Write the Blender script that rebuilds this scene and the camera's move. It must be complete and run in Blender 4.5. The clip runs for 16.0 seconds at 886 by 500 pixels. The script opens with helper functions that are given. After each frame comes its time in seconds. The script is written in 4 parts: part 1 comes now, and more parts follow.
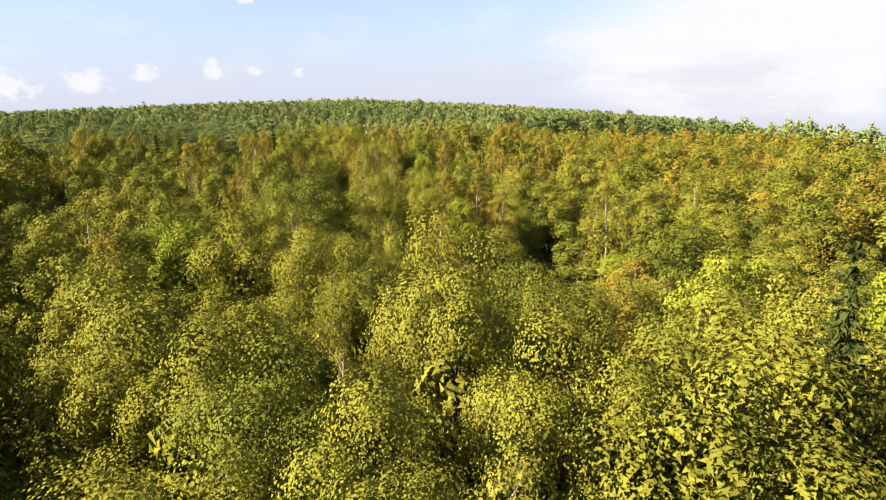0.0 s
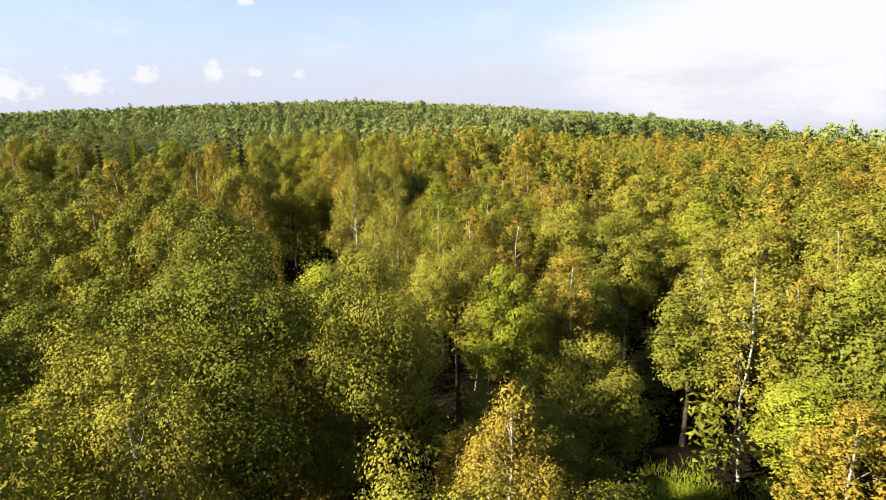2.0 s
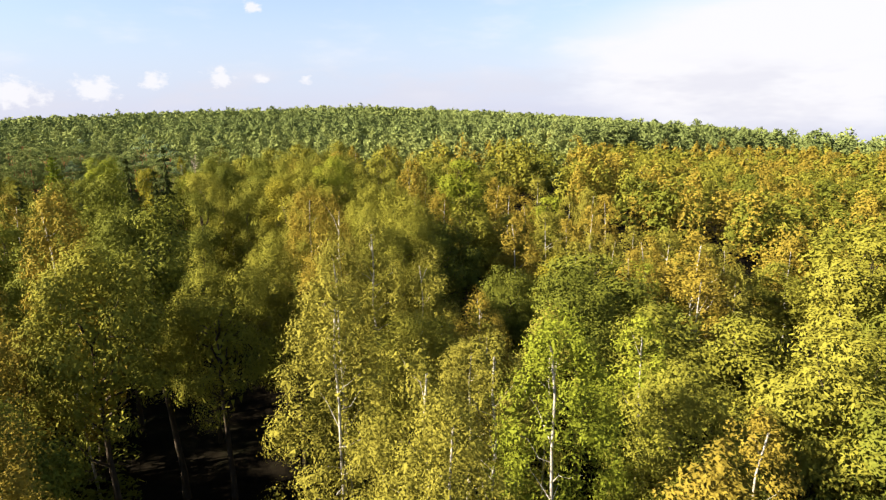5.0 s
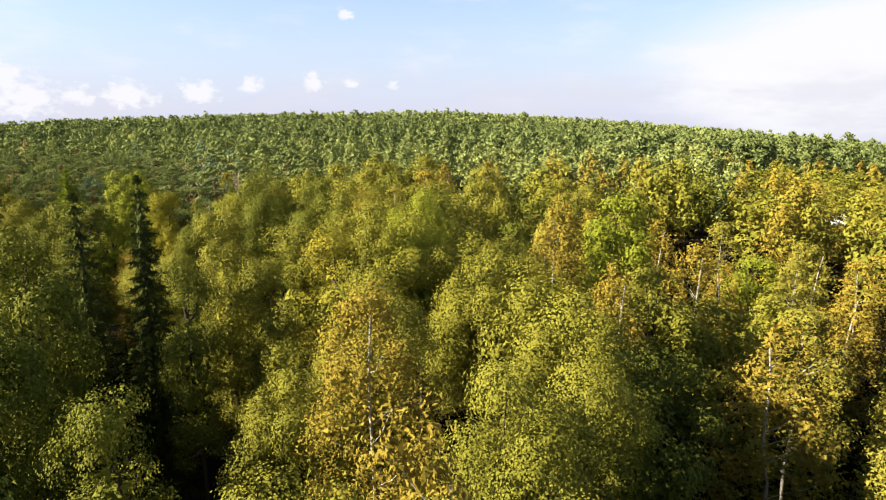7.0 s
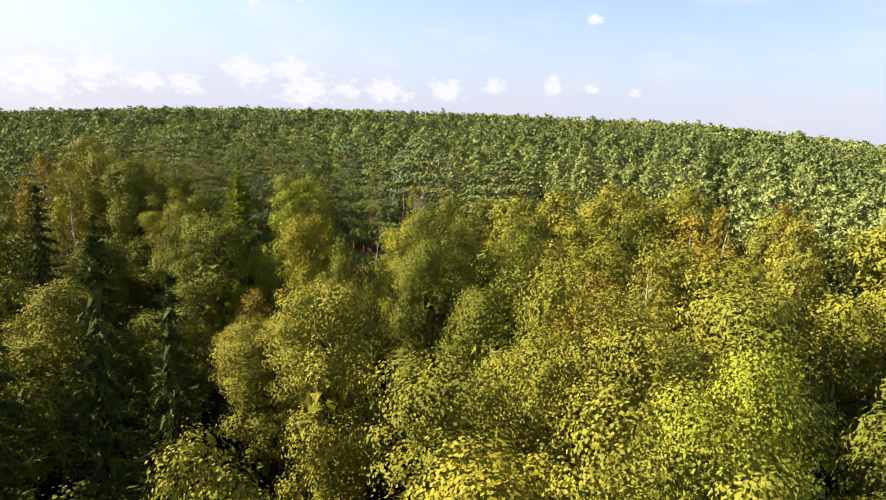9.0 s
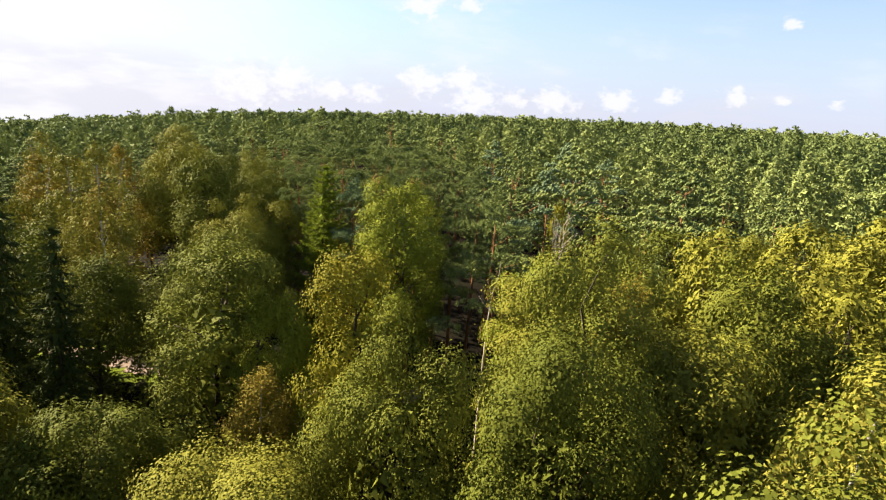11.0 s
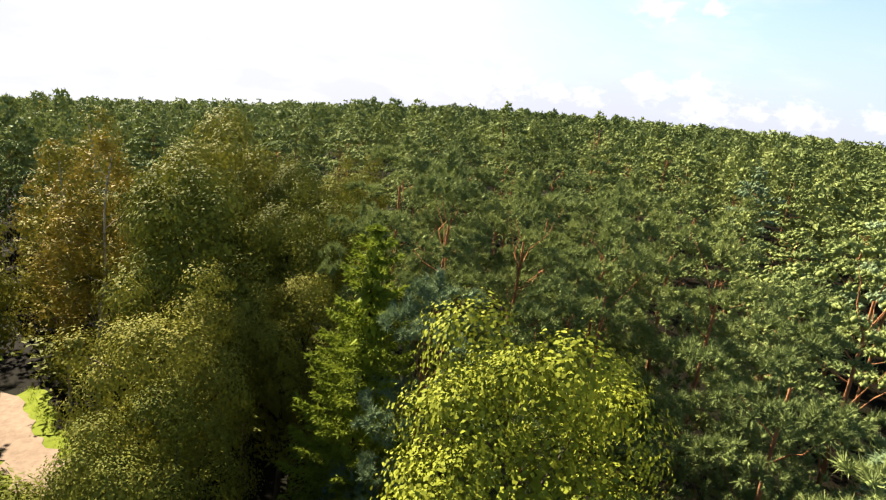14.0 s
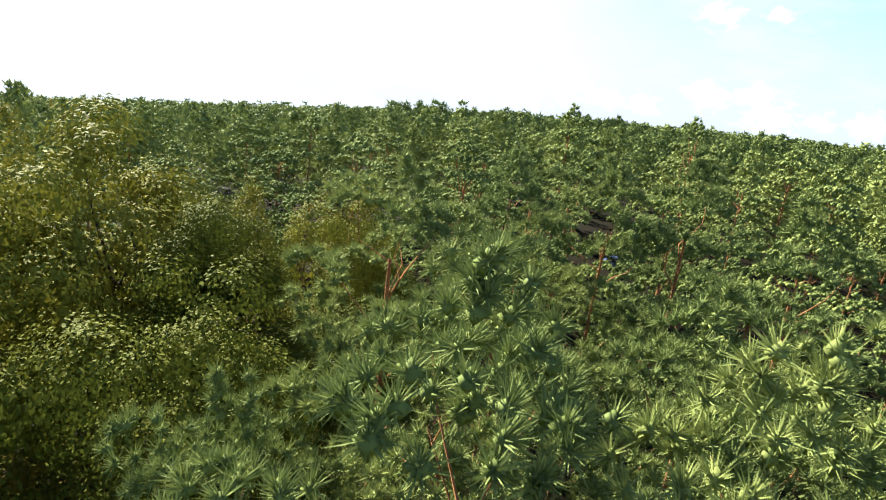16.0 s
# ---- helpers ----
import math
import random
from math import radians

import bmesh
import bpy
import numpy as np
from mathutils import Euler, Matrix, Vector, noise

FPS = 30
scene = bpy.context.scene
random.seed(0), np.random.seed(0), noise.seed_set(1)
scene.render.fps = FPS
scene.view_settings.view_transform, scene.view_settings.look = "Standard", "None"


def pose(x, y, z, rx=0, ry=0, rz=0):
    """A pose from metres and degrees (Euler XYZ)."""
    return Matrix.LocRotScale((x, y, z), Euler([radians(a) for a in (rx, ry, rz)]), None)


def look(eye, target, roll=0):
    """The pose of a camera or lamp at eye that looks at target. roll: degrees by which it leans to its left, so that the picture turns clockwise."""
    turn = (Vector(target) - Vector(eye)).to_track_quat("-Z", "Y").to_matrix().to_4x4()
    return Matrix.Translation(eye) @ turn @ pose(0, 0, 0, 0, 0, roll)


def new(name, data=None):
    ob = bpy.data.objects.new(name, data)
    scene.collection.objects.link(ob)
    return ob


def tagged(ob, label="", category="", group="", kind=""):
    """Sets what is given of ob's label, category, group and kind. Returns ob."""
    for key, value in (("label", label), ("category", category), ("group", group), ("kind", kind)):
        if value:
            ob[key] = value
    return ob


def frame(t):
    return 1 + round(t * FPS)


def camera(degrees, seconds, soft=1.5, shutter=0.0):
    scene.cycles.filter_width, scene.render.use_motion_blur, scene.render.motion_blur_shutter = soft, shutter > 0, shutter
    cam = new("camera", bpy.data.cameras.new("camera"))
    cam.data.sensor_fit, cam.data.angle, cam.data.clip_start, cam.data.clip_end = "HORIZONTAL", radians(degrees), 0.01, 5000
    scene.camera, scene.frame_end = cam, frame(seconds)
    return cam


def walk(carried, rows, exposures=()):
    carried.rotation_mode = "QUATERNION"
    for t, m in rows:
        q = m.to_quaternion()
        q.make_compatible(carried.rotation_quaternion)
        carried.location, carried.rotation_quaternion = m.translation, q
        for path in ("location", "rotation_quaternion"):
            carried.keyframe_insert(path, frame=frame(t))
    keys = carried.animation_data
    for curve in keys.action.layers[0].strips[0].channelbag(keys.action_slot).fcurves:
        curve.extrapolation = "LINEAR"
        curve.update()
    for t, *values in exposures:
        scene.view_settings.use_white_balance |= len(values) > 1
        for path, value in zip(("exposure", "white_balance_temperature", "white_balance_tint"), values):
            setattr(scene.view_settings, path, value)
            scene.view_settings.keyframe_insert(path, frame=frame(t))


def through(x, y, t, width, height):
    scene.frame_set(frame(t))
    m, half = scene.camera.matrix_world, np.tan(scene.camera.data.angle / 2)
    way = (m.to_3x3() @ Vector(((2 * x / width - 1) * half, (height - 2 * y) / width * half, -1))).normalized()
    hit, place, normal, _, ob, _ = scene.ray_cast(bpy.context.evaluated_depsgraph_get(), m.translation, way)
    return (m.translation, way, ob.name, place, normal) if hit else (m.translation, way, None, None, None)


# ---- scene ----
PATH = [
    (0, (-0.036, -0.001, 20.996), (-0.036, 1.942, 20.525), -1.2),
    (0.5, (-0.376, 5.392, 20.944), (-0.381, 7.335, 20.473), -1.3),
    (1, (-0.765, 11.27, 20.981), (-0.775, 13.214, 20.513), -1.3),
    (1.5, (-1.209, 16.703, 21.045), (-1.209, 18.648, 20.579), -1.3),
    (2, (-1.757, 22.446, 21.102), (-1.758, 24.391, 20.635), -1.2),
    (2.5, (-2.361, 27.543, 20.993), (-2.359, 29.489, 20.533), -1.1),
    (3, (-2.95, 32.748, 20.942), (-2.97, 34.695, 20.487), -0.9),
    (3.5, (-3.629, 37.867, 20.889), (-3.642, 39.815, 20.435), -0.9),
    (3.7, (-3.803, 39.681, 20.839), (-3.814, 41.63, 20.388), -1.1),
    (5.8, (-6.54, 61.762, 21.199), (-6.573, 63.712, 20.753), -1.1),
    (6, (-7.047, 64.135, 21.124), (-7.091, 66.085, 20.682), -1.1),
    (6.5, (-8.135, 69.399, 21.097), (-8.266, 71.347, 20.664), -0.8),
    (7, (-9.453, 74.883, 21.134), (-9.726, 76.818, 20.707), -0.3),
    (7.5, (-10.725, 79.44, 21.136), (-11.198, 81.337, 20.715), 0.7),
    (8, (-12.119, 84.598, 21.184), (-12.774, 86.441, 20.765), 1.3),
    (8.5, (-13.594, 89.04, 21.292), (-14.389, 90.827, 20.87), 2.4),
    (9, (-15.119, 93.408, 21.387), (-16.055, 95.122, 20.955), 3.3),
    (9.2, (-15.972, 94.984, 21.294), (-16.95, 96.675, 20.864), 3.6),
    (11.3, (-24.218, 109.042, 19.924), (-25.612, 110.406, 19.484), 4.5),
    (11.5, (-25.404, 110.25, 19.934), (-26.828, 111.582, 19.489), 4.8),
    (12, (-28.316, 113.565, 20.043), (-29.815, 114.805, 19.582), 5.3),
    (12.5, (-31.099, 116.623, 19.919), (-32.64, 117.814, 19.461), 5.7),
    (13, (-34.361, 119.478, 19.834), (-35.964, 120.579, 19.367), 6.4),
    (13.5, (-37.468, 122.112, 19.7), (-39.137, 123.104, 19.22), 7.0),
    (14, (-40.958, 124.621, 19.635), (-42.679, 125.511, 19.142), 7.5),
    (14.5, (-44.316, 126.647, 19.509), (-46.073, 127.459, 19.005), 7.9),
    (15, (-47.623, 128.447, 19.255), (-49.383, 129.255, 18.758), 7.7),
    (15.5, (-50.887, 129.928, 19.027), (-52.667, 130.693, 18.528), 8.0),
    (16, (-54.044, 131.245, 19.043), (-55.831, 131.992, 18.547), 8.1),
]
cam = camera(72.0, 16.0, soft=1.2, shutter=0.05)
walk(cam, [(t, look(eye, target, roll)) for t, eye, target, roll in PATH], exposures=[(0, 2.34, 6650, 11), (9, 2.36, 6650, 11), (12.5, 2.45, 6600, 10), (14.5, 2.55, 6500, 10), (15.2, 2.6, 6300, 8), (16, 2.7, 5900, 4)])

# ---- world, sun, exposure ----
SUN_YAW, SUN_UP = 108.0, 31.0


# Clouds by yaw, height over the horizon and half width, in degrees.
CLOUDS = (
    (34.6, 1.9, 2.0), (29.2, 2.1, 1.7), (24.7, 2.8, 1.1), (19.7, 3.0, 1.3), (16.3, 2.9, 0.6), (12.5, 2.8, 0.6),
    (46.4, 2.7, 2.1), (43.2, 3.0, 1.9), (41.5, 1.6, 2.6), (38.2, 1.8, 1.3), (61.8, 1.3, 3.2), (58.6, 1.9, 2.6),
    (54.5, 1.5, 1.6), (51.6, 1.4, 1.5), (46.9, 9.0, 1.7), (42.9, 9.3, 1.2), (16.6, 8.8, 0.8),
)


def build_world():
    """A pale autumn sky: haze towards the horizon, small clouds low down, a bright sheet of cloud on two sides."""
    world = bpy.data.worlds.new("sky")
    scene.world = world
    world.use_nodes = True
    nt = world.node_tree
    nt.nodes.clear()
    n, l = nt.nodes, nt.links

    def op(kind, a, b=None, c=None):
        m = n.new("ShaderNodeMath")
        m.operation = kind
        for k, v in enumerate((a, b, c)):
            if v is None:
                continue
            if isinstance(v, (int, float)):
                m.inputs[k].default_value = v
            else:
                l.new(v, m.inputs[k])
        return m.outputs[0]

    def step(v, lo, hi):
        m = n.new("ShaderNodeMapRange")
        m.interpolation_type = "SMOOTHSTEP"
        m.inputs["From Min"].default_value, m.inputs["From Max"].default_value = lo, hi
        l.new(v, m.inputs["Value"])
        return m.outputs["Result"]

    def blend(f, a, b):
        m = n.new("ShaderNodeMix")
        m.data_type = "RGBA"
        l.new(f, m.inputs["Factor"])
        for k, v in ((6, a), (7, b)):
            if isinstance(v, tuple):
                m.inputs[k].default_value = (*v, 1)
            else:
                l.new(v, m.inputs[k])
        return m.outputs[2]

    out = n.new("ShaderNodeOutputWorld")
    bg = n.new("ShaderNodeBackground")
    sky = n.new("ShaderNodeTexSky")
    sky.sky_type = "NISHITA"
    sky.sun_disc = False
    sky.sun_elevation = radians(SUN_UP)
    sky.sun_rotation = radians(-SUN_YAW)
    sky.altitude = 60
    sky.air_density, sky.dust_density, sky.ozone_density = 1.0, 0.3, 1.5
    tc = n.new("ShaderNodeTexCoord")
    way = tc.outputs["Generated"]
    sep = n.new("ShaderNodeSeparateXYZ")
    l.new(way, sep.inputs[0])
    up = sep.outputs["Z"]
    haze = op("POWER", step(up, 0.32, 0.0), 1.3)
    base = blend(op("MULTIPLY_ADD", haze, 0.82, 0.0), sky.outputs[0], SKY_HAZE)

    def axis(yaw, el, squash):
        a, e = radians(yaw), radians(el)
        return Vector((-math.sin(a) * math.cos(e), math.cos(a) * math.cos(e), math.sin(e) * squash)).normalized()

    def lobe(yaw, el, squash, width, soft, wob, noisy):
        """Near 1 within so many degrees of a direction, with an uneven edge."""
        mul = n.new("ShaderNodeVectorMath")
        mul.operation = "MULTIPLY"
        mul.inputs[1].default_value = (1, 1, squash)
        l.new(way, mul.inputs[0])
        nor = n.new("ShaderNodeVectorMath")
        nor.operation = "NORMALIZE"
        l.new(mul.outputs[0], nor.inputs[0])
        dot = n.new("ShaderNodeVectorMath")
        dot.operation = "DOT_PRODUCT"
        dot.inputs[1].default_value = axis(yaw, el, squash)
        l.new(nor.outputs[0], dot.inputs[0])
        ang = op("MULTIPLY", op("ARCCOSINE", op("MINIMUM", dot.outputs["Value"], 0.9999999)), 57.3)
        ang = op("ADD", ang, op("MULTIPLY", op("SUBTRACT", noisy, 0.5), wob))
        return step(ang, width + soft, width - soft)

    def puffs(scale, stretch, detail):
        mp = n.new("ShaderNodeMapping")
        mp.inputs["Scale"].default_value = (1, 1, stretch)
        l.new(way, mp.inputs["Vector"])
        no = n.new("ShaderNodeTexNoise")
        no.inputs["Scale"].default_value = scale
        no.inputs["Detail"].default_value = detail
        no.inputs["Roughness"].default_value = 0.6
        l.new(mp.outputs[0], no.inputs["Vector"])
        return no.outputs["Fac"]

    fine, wide = puffs(55.0, 1.6, 5.0), puffs(5.0, 3.5, 4.0)
    col = blend(op("MULTIPLY", op("MULTIPLY", step(wide, 0.45, 0.75), step(up, 0.4, 0.15)), 0.4), base, SKY_WHITE)
    col = blend(op("MULTIPLY", lobe(-29, 3.4, 3.2, 17, 5, 14, wide), 0.95), col, SKY_WHITE)
    col = blend(op("MULTIPLY", lobe(98, 9, 1.6, 33, 15, 24, wide), 0.95), col, SKY_WHITE)
    low = op("MULTIPLY", step(up, 0.085, 0.03), step(wide, 0.42, 0.62))
    col = blend(op("MULTIPLY", low, 0.5), col, SKY_GREY)
    mask = None
    for yaw, el, w in CLOUDS:
        one = lobe(yaw, el, 1.7, w * 0.75, w * 0.45, w * 3.2, fine)
        mask = one if mask is None else op("MAXIMUM", mask, one)
    col = blend(op("MULTIPLY", mask, 0.85), col, SKY_WHITE)
    bg.inputs["Strength"].default_value = 0.04
    l.new(col, bg.inputs["Color"])
    l.new(bg.outputs[0], out.inputs["Surface"])


SKY_HAZE, SKY_WHITE, SKY_GREY = (3.0, 3.35, 4.7), (4.8, 4.85, 5.1), (3.55, 3.65, 4.3)
build_world()
sun = new("sun", bpy.data.lights.new("sun", "SUN"))
sun.data.energy, sun.data.angle, sun.data.color = 5.0, radians(0.55), (1.0, 0.9, 0.72)
sun.matrix_world = look((-60 - 100 * math.sin(radians(SUN_YAW)), 60 + 100 * math.cos(radians(SUN_YAW)), 20 + 100 * math.tan(radians(SUN_UP))), (-60, 60, 20))

# ---- materials ----


def material(name):
    m = bpy.data.materials.new(name)
    m.use_nodes = True
    m.node_tree.nodes.clear()
    return m, m.node_tree.nodes, m.node_tree.links


def ramp(nodes, stops):
    r = nodes.new("ShaderNodeValToRGB")
    while len(r.color_ramp.elements) < len(stops):
        r.color_ramp.elements.new(0.5)
    for e, (at, col) in zip(r.color_ramp.elements, stops):
        e.position, e.color = at, (*col, 1)
    return r


def leaf_material(name, a, b, c, through=0.12, gloss=0.65, spread=1.0):
    """Leaves from dull to bright (a, b, c): each tree, each bough and each leaf a little different, thin enough to let some light through."""
    m, n, l = material(name)
    out = n.new("ShaderNodeOutputMaterial")
    geo = n.new("ShaderNodeNewGeometry")
    info = n.new("ShaderNodeObjectInfo")

    def weigh(value, weight, plus):
        k = n.new("ShaderNodeMath")
        k.operation = "MULTIPLY_ADD"
        k.inputs[1].default_value = weight
        l.new(value, k.inputs[0])
        if isinstance(plus, float):
            k.inputs[2].default_value = plus
        else:
            l.new(plus, k.inputs[2])
        return k.outputs[0]

    def cloudy(scale, detail):
        k = n.new("ShaderNodeTexNoise")
        k.inputs["Scale"].default_value, k.inputs["Detail"].default_value = scale, detail
        l.new(geo.outputs["Position"], k.inputs["Vector"])
        return k.outputs["Fac"]

    bough, twig = cloudy(0.35, 2.0), cloudy(3.5, 2.0)
    v = weigh(info.outputs["Random"], 0.55 * spread, -0.275 * spread - 0.2)
    v = weigh(bough, 0.8, v)
    v = weigh(twig, 0.4, v)
    v = weigh(geo.outputs["Random Per Island"], 0.24, v)
    r = ramp(n, ((0.0, a), (0.5, b), (1.0, c)))
    l.new(v, r.inputs[0])
    bsdf = n.new("ShaderNodeBsdfPrincipled")
    bsdf.inputs["Roughness"].default_value = gloss
    bsdf.inputs["Specular IOR Level"].default_value = 0.02
    l.new(r.outputs[0], bsdf.inputs["Base Color"])
    trans = n.new("ShaderNodeBsdfTranslucent")
    l.new(r.outputs[0], trans.inputs["Color"])
    both = n.new("ShaderNodeMixShader")
    both.inputs[0].default_value = through
    l.new(bsdf.outputs[0], both.inputs[1])
    l.new(trans.outputs[0], both.inputs[2])
    l.new(both.outputs[0], out.inputs["Surface"])
    return m


def rough_material(name, stops, scale, detail=6.0, rough=0.9, bump=0.4, stretch=(1, 1, 1), second=0.0):
    m, n, l = material(name)
    out = n.new("ShaderNodeOutputMaterial")
    geo = n.new("ShaderNodeTexCoord")
    mp = n.new("ShaderNodeMapping")
    mp.inputs["Scale"].default_value = stretch
    l.new(geo.outputs["Object"], mp.inputs["Vector"])
    no = n.new("ShaderNodeTexNoise")
    no.inputs["Scale"].default_value = scale
    no.inputs["Detail"].default_value = detail
    no.inputs["Roughness"].default_value = 0.65
    l.new(mp.outputs[0], no.inputs["Vector"])
    big = n.new("ShaderNodeTexNoise")
    big.inputs["Scale"].default_value = scale * 0.08
    big.inputs["Detail"].default_value = 3.0
    l.new(mp.outputs[0], big.inputs["Vector"])
    add = n.new("ShaderNodeMath")
    add.operation = "MULTIPLY_ADD"
    add.inputs[1].default_value = 0.5
    l.new(big.outputs["Fac"], add.inputs[0])
    half = n.new("ShaderNodeMath")
    half.operation = "MULTIPLY"
    half.inputs[1].default_value = 0.5
    l.new(no.outputs["Fac"], half.inputs[0])
    l.new(half.outputs[0], add.inputs[2])
    r = ramp(n, stops)
    l.new(add.outputs[0], r.inputs[0])
    bsdf = n.new("ShaderNodeBsdfPrincipled")
    bsdf.inputs["Specular IOR Level"].default_value = 0.02
    bsdf.inputs["Roughness"].default_value = rough
    l.new(r.outputs[0], bsdf.inputs["Base Color"])
    bm = n.new("ShaderNodeBump")
    bm.inputs["Strength"].default_value = bump
    bm.inputs["Distance"].default_value = 0.05
    l.new(no.outputs["Fac"], bm.inputs["Height"])
    l.new(bm.outputs[0], bsdf.inputs["Normal"])
    l.new(bsdf.outputs[0], out.inputs["Surface"])
    return m


OAK = leaf_material("oak_leaves", (0.0918, 0.0938, 0.0133), (0.1454, 0.1390, 0.0183), (0.1646, 0.1532, 0.0224), through=0.12)
GREEN = leaf_material("green_leaves", (0.0573, 0.0660, 0.0098), (0.0923, 0.0990, 0.0136), (0.1254, 0.1287, 0.0186), through=0.12)
BIRCH = leaf_material("birch_leaves", (0.1189, 0.1100, 0.0166), (0.1569, 0.1419, 0.0216), (0.1798, 0.1615, 0.0260), through=0.12)
RUST = leaf_material("rusty_leaves", (0.1243, 0.0942, 0.0151), (0.1723, 0.1297, 0.0186), (0.2113, 0.1599, 0.0240), through=0.12)
YELLOW = leaf_material("yellow_leaves", (0.1158, 0.1078, 0.0107), (0.1598, 0.1422, 0.0139), (0.1849, 0.1607, 0.0191), through=0.12)
LIME = leaf_material("lime_leaves", (0.1066, 0.1243, 0.0116), (0.1492, 0.1652, 0.0159), (0.1909, 0.2007, 0.0240), through=0.12)
PINE = leaf_material("pine_needles", (0.0854, 0.1111, 0.0372), (0.1423, 0.1701, 0.0527), (0.2033, 0.2268, 0.0694), through=0.1)
BLUE = leaf_material("blue_needles", (0.0888, 0.1262, 0.0603), (0.1217, 0.1617, 0.0781), (0.1528, 0.1945, 0.0977), through=0.1)
SPRUCE = leaf_material("spruce_needles", (0.0311, 0.0391, 0.0097), (0.0462, 0.0560, 0.0124), (0.0622, 0.0710, 0.0159), through=0.08)
LARCH = leaf_material("larch_needles", (0.1155, 0.1465, 0.0142), (0.1580, 0.1909, 0.0178), (0.1909, 0.2220, 0.0223), through=0.25)
BARK = rough_material("bark", ((0.3, (0.0240, 0.0192, 0.0144)), (0.6, (0.0720, 0.0560, 0.0400))), 9, stretch=(1, 1, 0.25), bump=0.8)
BIRCH_BARK = rough_material("birch_bark", ((0.34, (0.0640, 0.0560, 0.0480)), (0.5, (0.2880, 0.2640, 0.2240)), (0.7, (0.4800, 0.4560, 0.4000))), 5, stretch=(1, 1, 2.2), bump=0.3)
PINE_BARK = rough_material("pine_bark", ((0.3, (0.0800, 0.0400, 0.0240)), (0.65, (0.2880, 0.1280, 0.0560))), 8, stretch=(1, 1, 0.4), bump=0.7)
DEAD = rough_material("dead_wood", ((0.3, (0.1760, 0.1360, 0.0960)), (0.65, (0.4000, 0.3360, 0.2640))), 8, stretch=(1, 1, 0.3), bump=0.5)
# Near-black litter and moss: the tree shade is put into the colour.
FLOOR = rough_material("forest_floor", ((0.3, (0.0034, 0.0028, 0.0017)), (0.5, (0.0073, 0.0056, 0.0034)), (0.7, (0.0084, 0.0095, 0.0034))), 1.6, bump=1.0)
GRASS = leaf_material("grass", (0.1000, 0.1500, 0.0120), (0.1700, 0.2200, 0.0160), (0.2600, 0.2800, 0.0300), through=0.3)
TURF = rough_material("turf", ((0.3, (0.0560, 0.0720, 0.0096)), (0.6, (0.1280, 0.1520, 0.0144)), (0.8, (0.1760, 0.1760, 0.0240))), 2.2, bump=0.6)
SAND = rough_material("sand", ((0.3, (0.1200, 0.0840, 0.0600)), (0.55, (0.2000, 0.1480, 0.1080)), (0.75, (0.2640, 0.2080, 0.1560))), 2.5, bump=0.4)

# ---- tree building ----
rng = np.random.default_rng(7)


def unit(v):
    return v / np.maximum(np.linalg.norm(v, axis=-1, keepdims=True), 1e-9)


def mesh_from(name, verts, faces, smooth=False):
    me = bpy.data.meshes.new(name)
    me.from_pydata(verts, [], faces)
    if smooth:
        me.polygons.foreach_set("use_smooth", [True] * len(me.polygons))
    me.update()
    return me


class Heap:
    """Collects triangles and quads as arrays and turns them into one mesh."""

    def __init__(self):
        self.v, self.f, self.n = [], [], 0

    def add(self, verts, faces):
        self.v.append(verts)
        self.f.extend((np.asarray(faces) + self.n).tolist())
        self.n += len(verts)

    def mesh(self, name, smooth=False):
        return mesh_from(name, np.concatenate(self.v).tolist(), self.f, smooth)

    def arrays(self):
        return np.concatenate(self.v), self.f


BALL0 = (np.array([[1.0, 0, 0], [-1, 0, 0], [0, 1, 0], [0, -1, 0], [0, 0, 1], [0, 0, -1]]), np.array([[0, 2, 4], [2, 1, 4], [1, 3, 4], [3, 0, 4], [2, 0, 5], [1, 2, 5], [3, 1, 5], [0, 3, 5]]))


def leaves(heap, at, face, along, length, width, fold, r, quad=False):
    """Small leaves, three-cornered or rhombic: centres, the way each faces, the way it points."""
    n = len(at)
    if not n:
        return
    face = unit(face)
    along = unit(along - (along * face).sum(1, keepdims=True) * face)
    side = np.cross(face, along)
    s = r.uniform(0.7, 1.3, (n, 1))
    L, W = along * length * s * 0.5, side * width * s * 0.5
    lift = face * (width * fold)
    if quad:
        v = np.stack([at - L, at + W + lift, at + L, at - W + lift], 1).reshape(-1, 3)
        heap.add(v, np.arange(n)[:, None] * 4 + np.array([0, 1, 2, 3]))
    else:
        skew = W * r.uniform(-0.5, 0.5, (n, 1))
        v = np.stack([at - L + W * 0.75, at + L + skew + lift, at - L - W * 0.75], 1).reshape(-1, 3)
        heap.add(v, np.arange(n)[:, None] * 3 + np.array([0, 1, 2]))


def spikes(heap, at, way, length, width, r):
    """Narrow needles or tufts: a thin triangle each."""
    n = len(at)
    side = unit(np.cross(way, r.normal(size=(n, 3)))) * width * 0.5
    s = r.uniform(0.6, 1.25, (n, 1))
    v = np.stack([at - side, at + side, at + unit(way) * length * s], 1).reshape(-1, 3)
    heap.add(v, np.arange(n)[:, None] * 3 + np.array([0, 1, 2]))


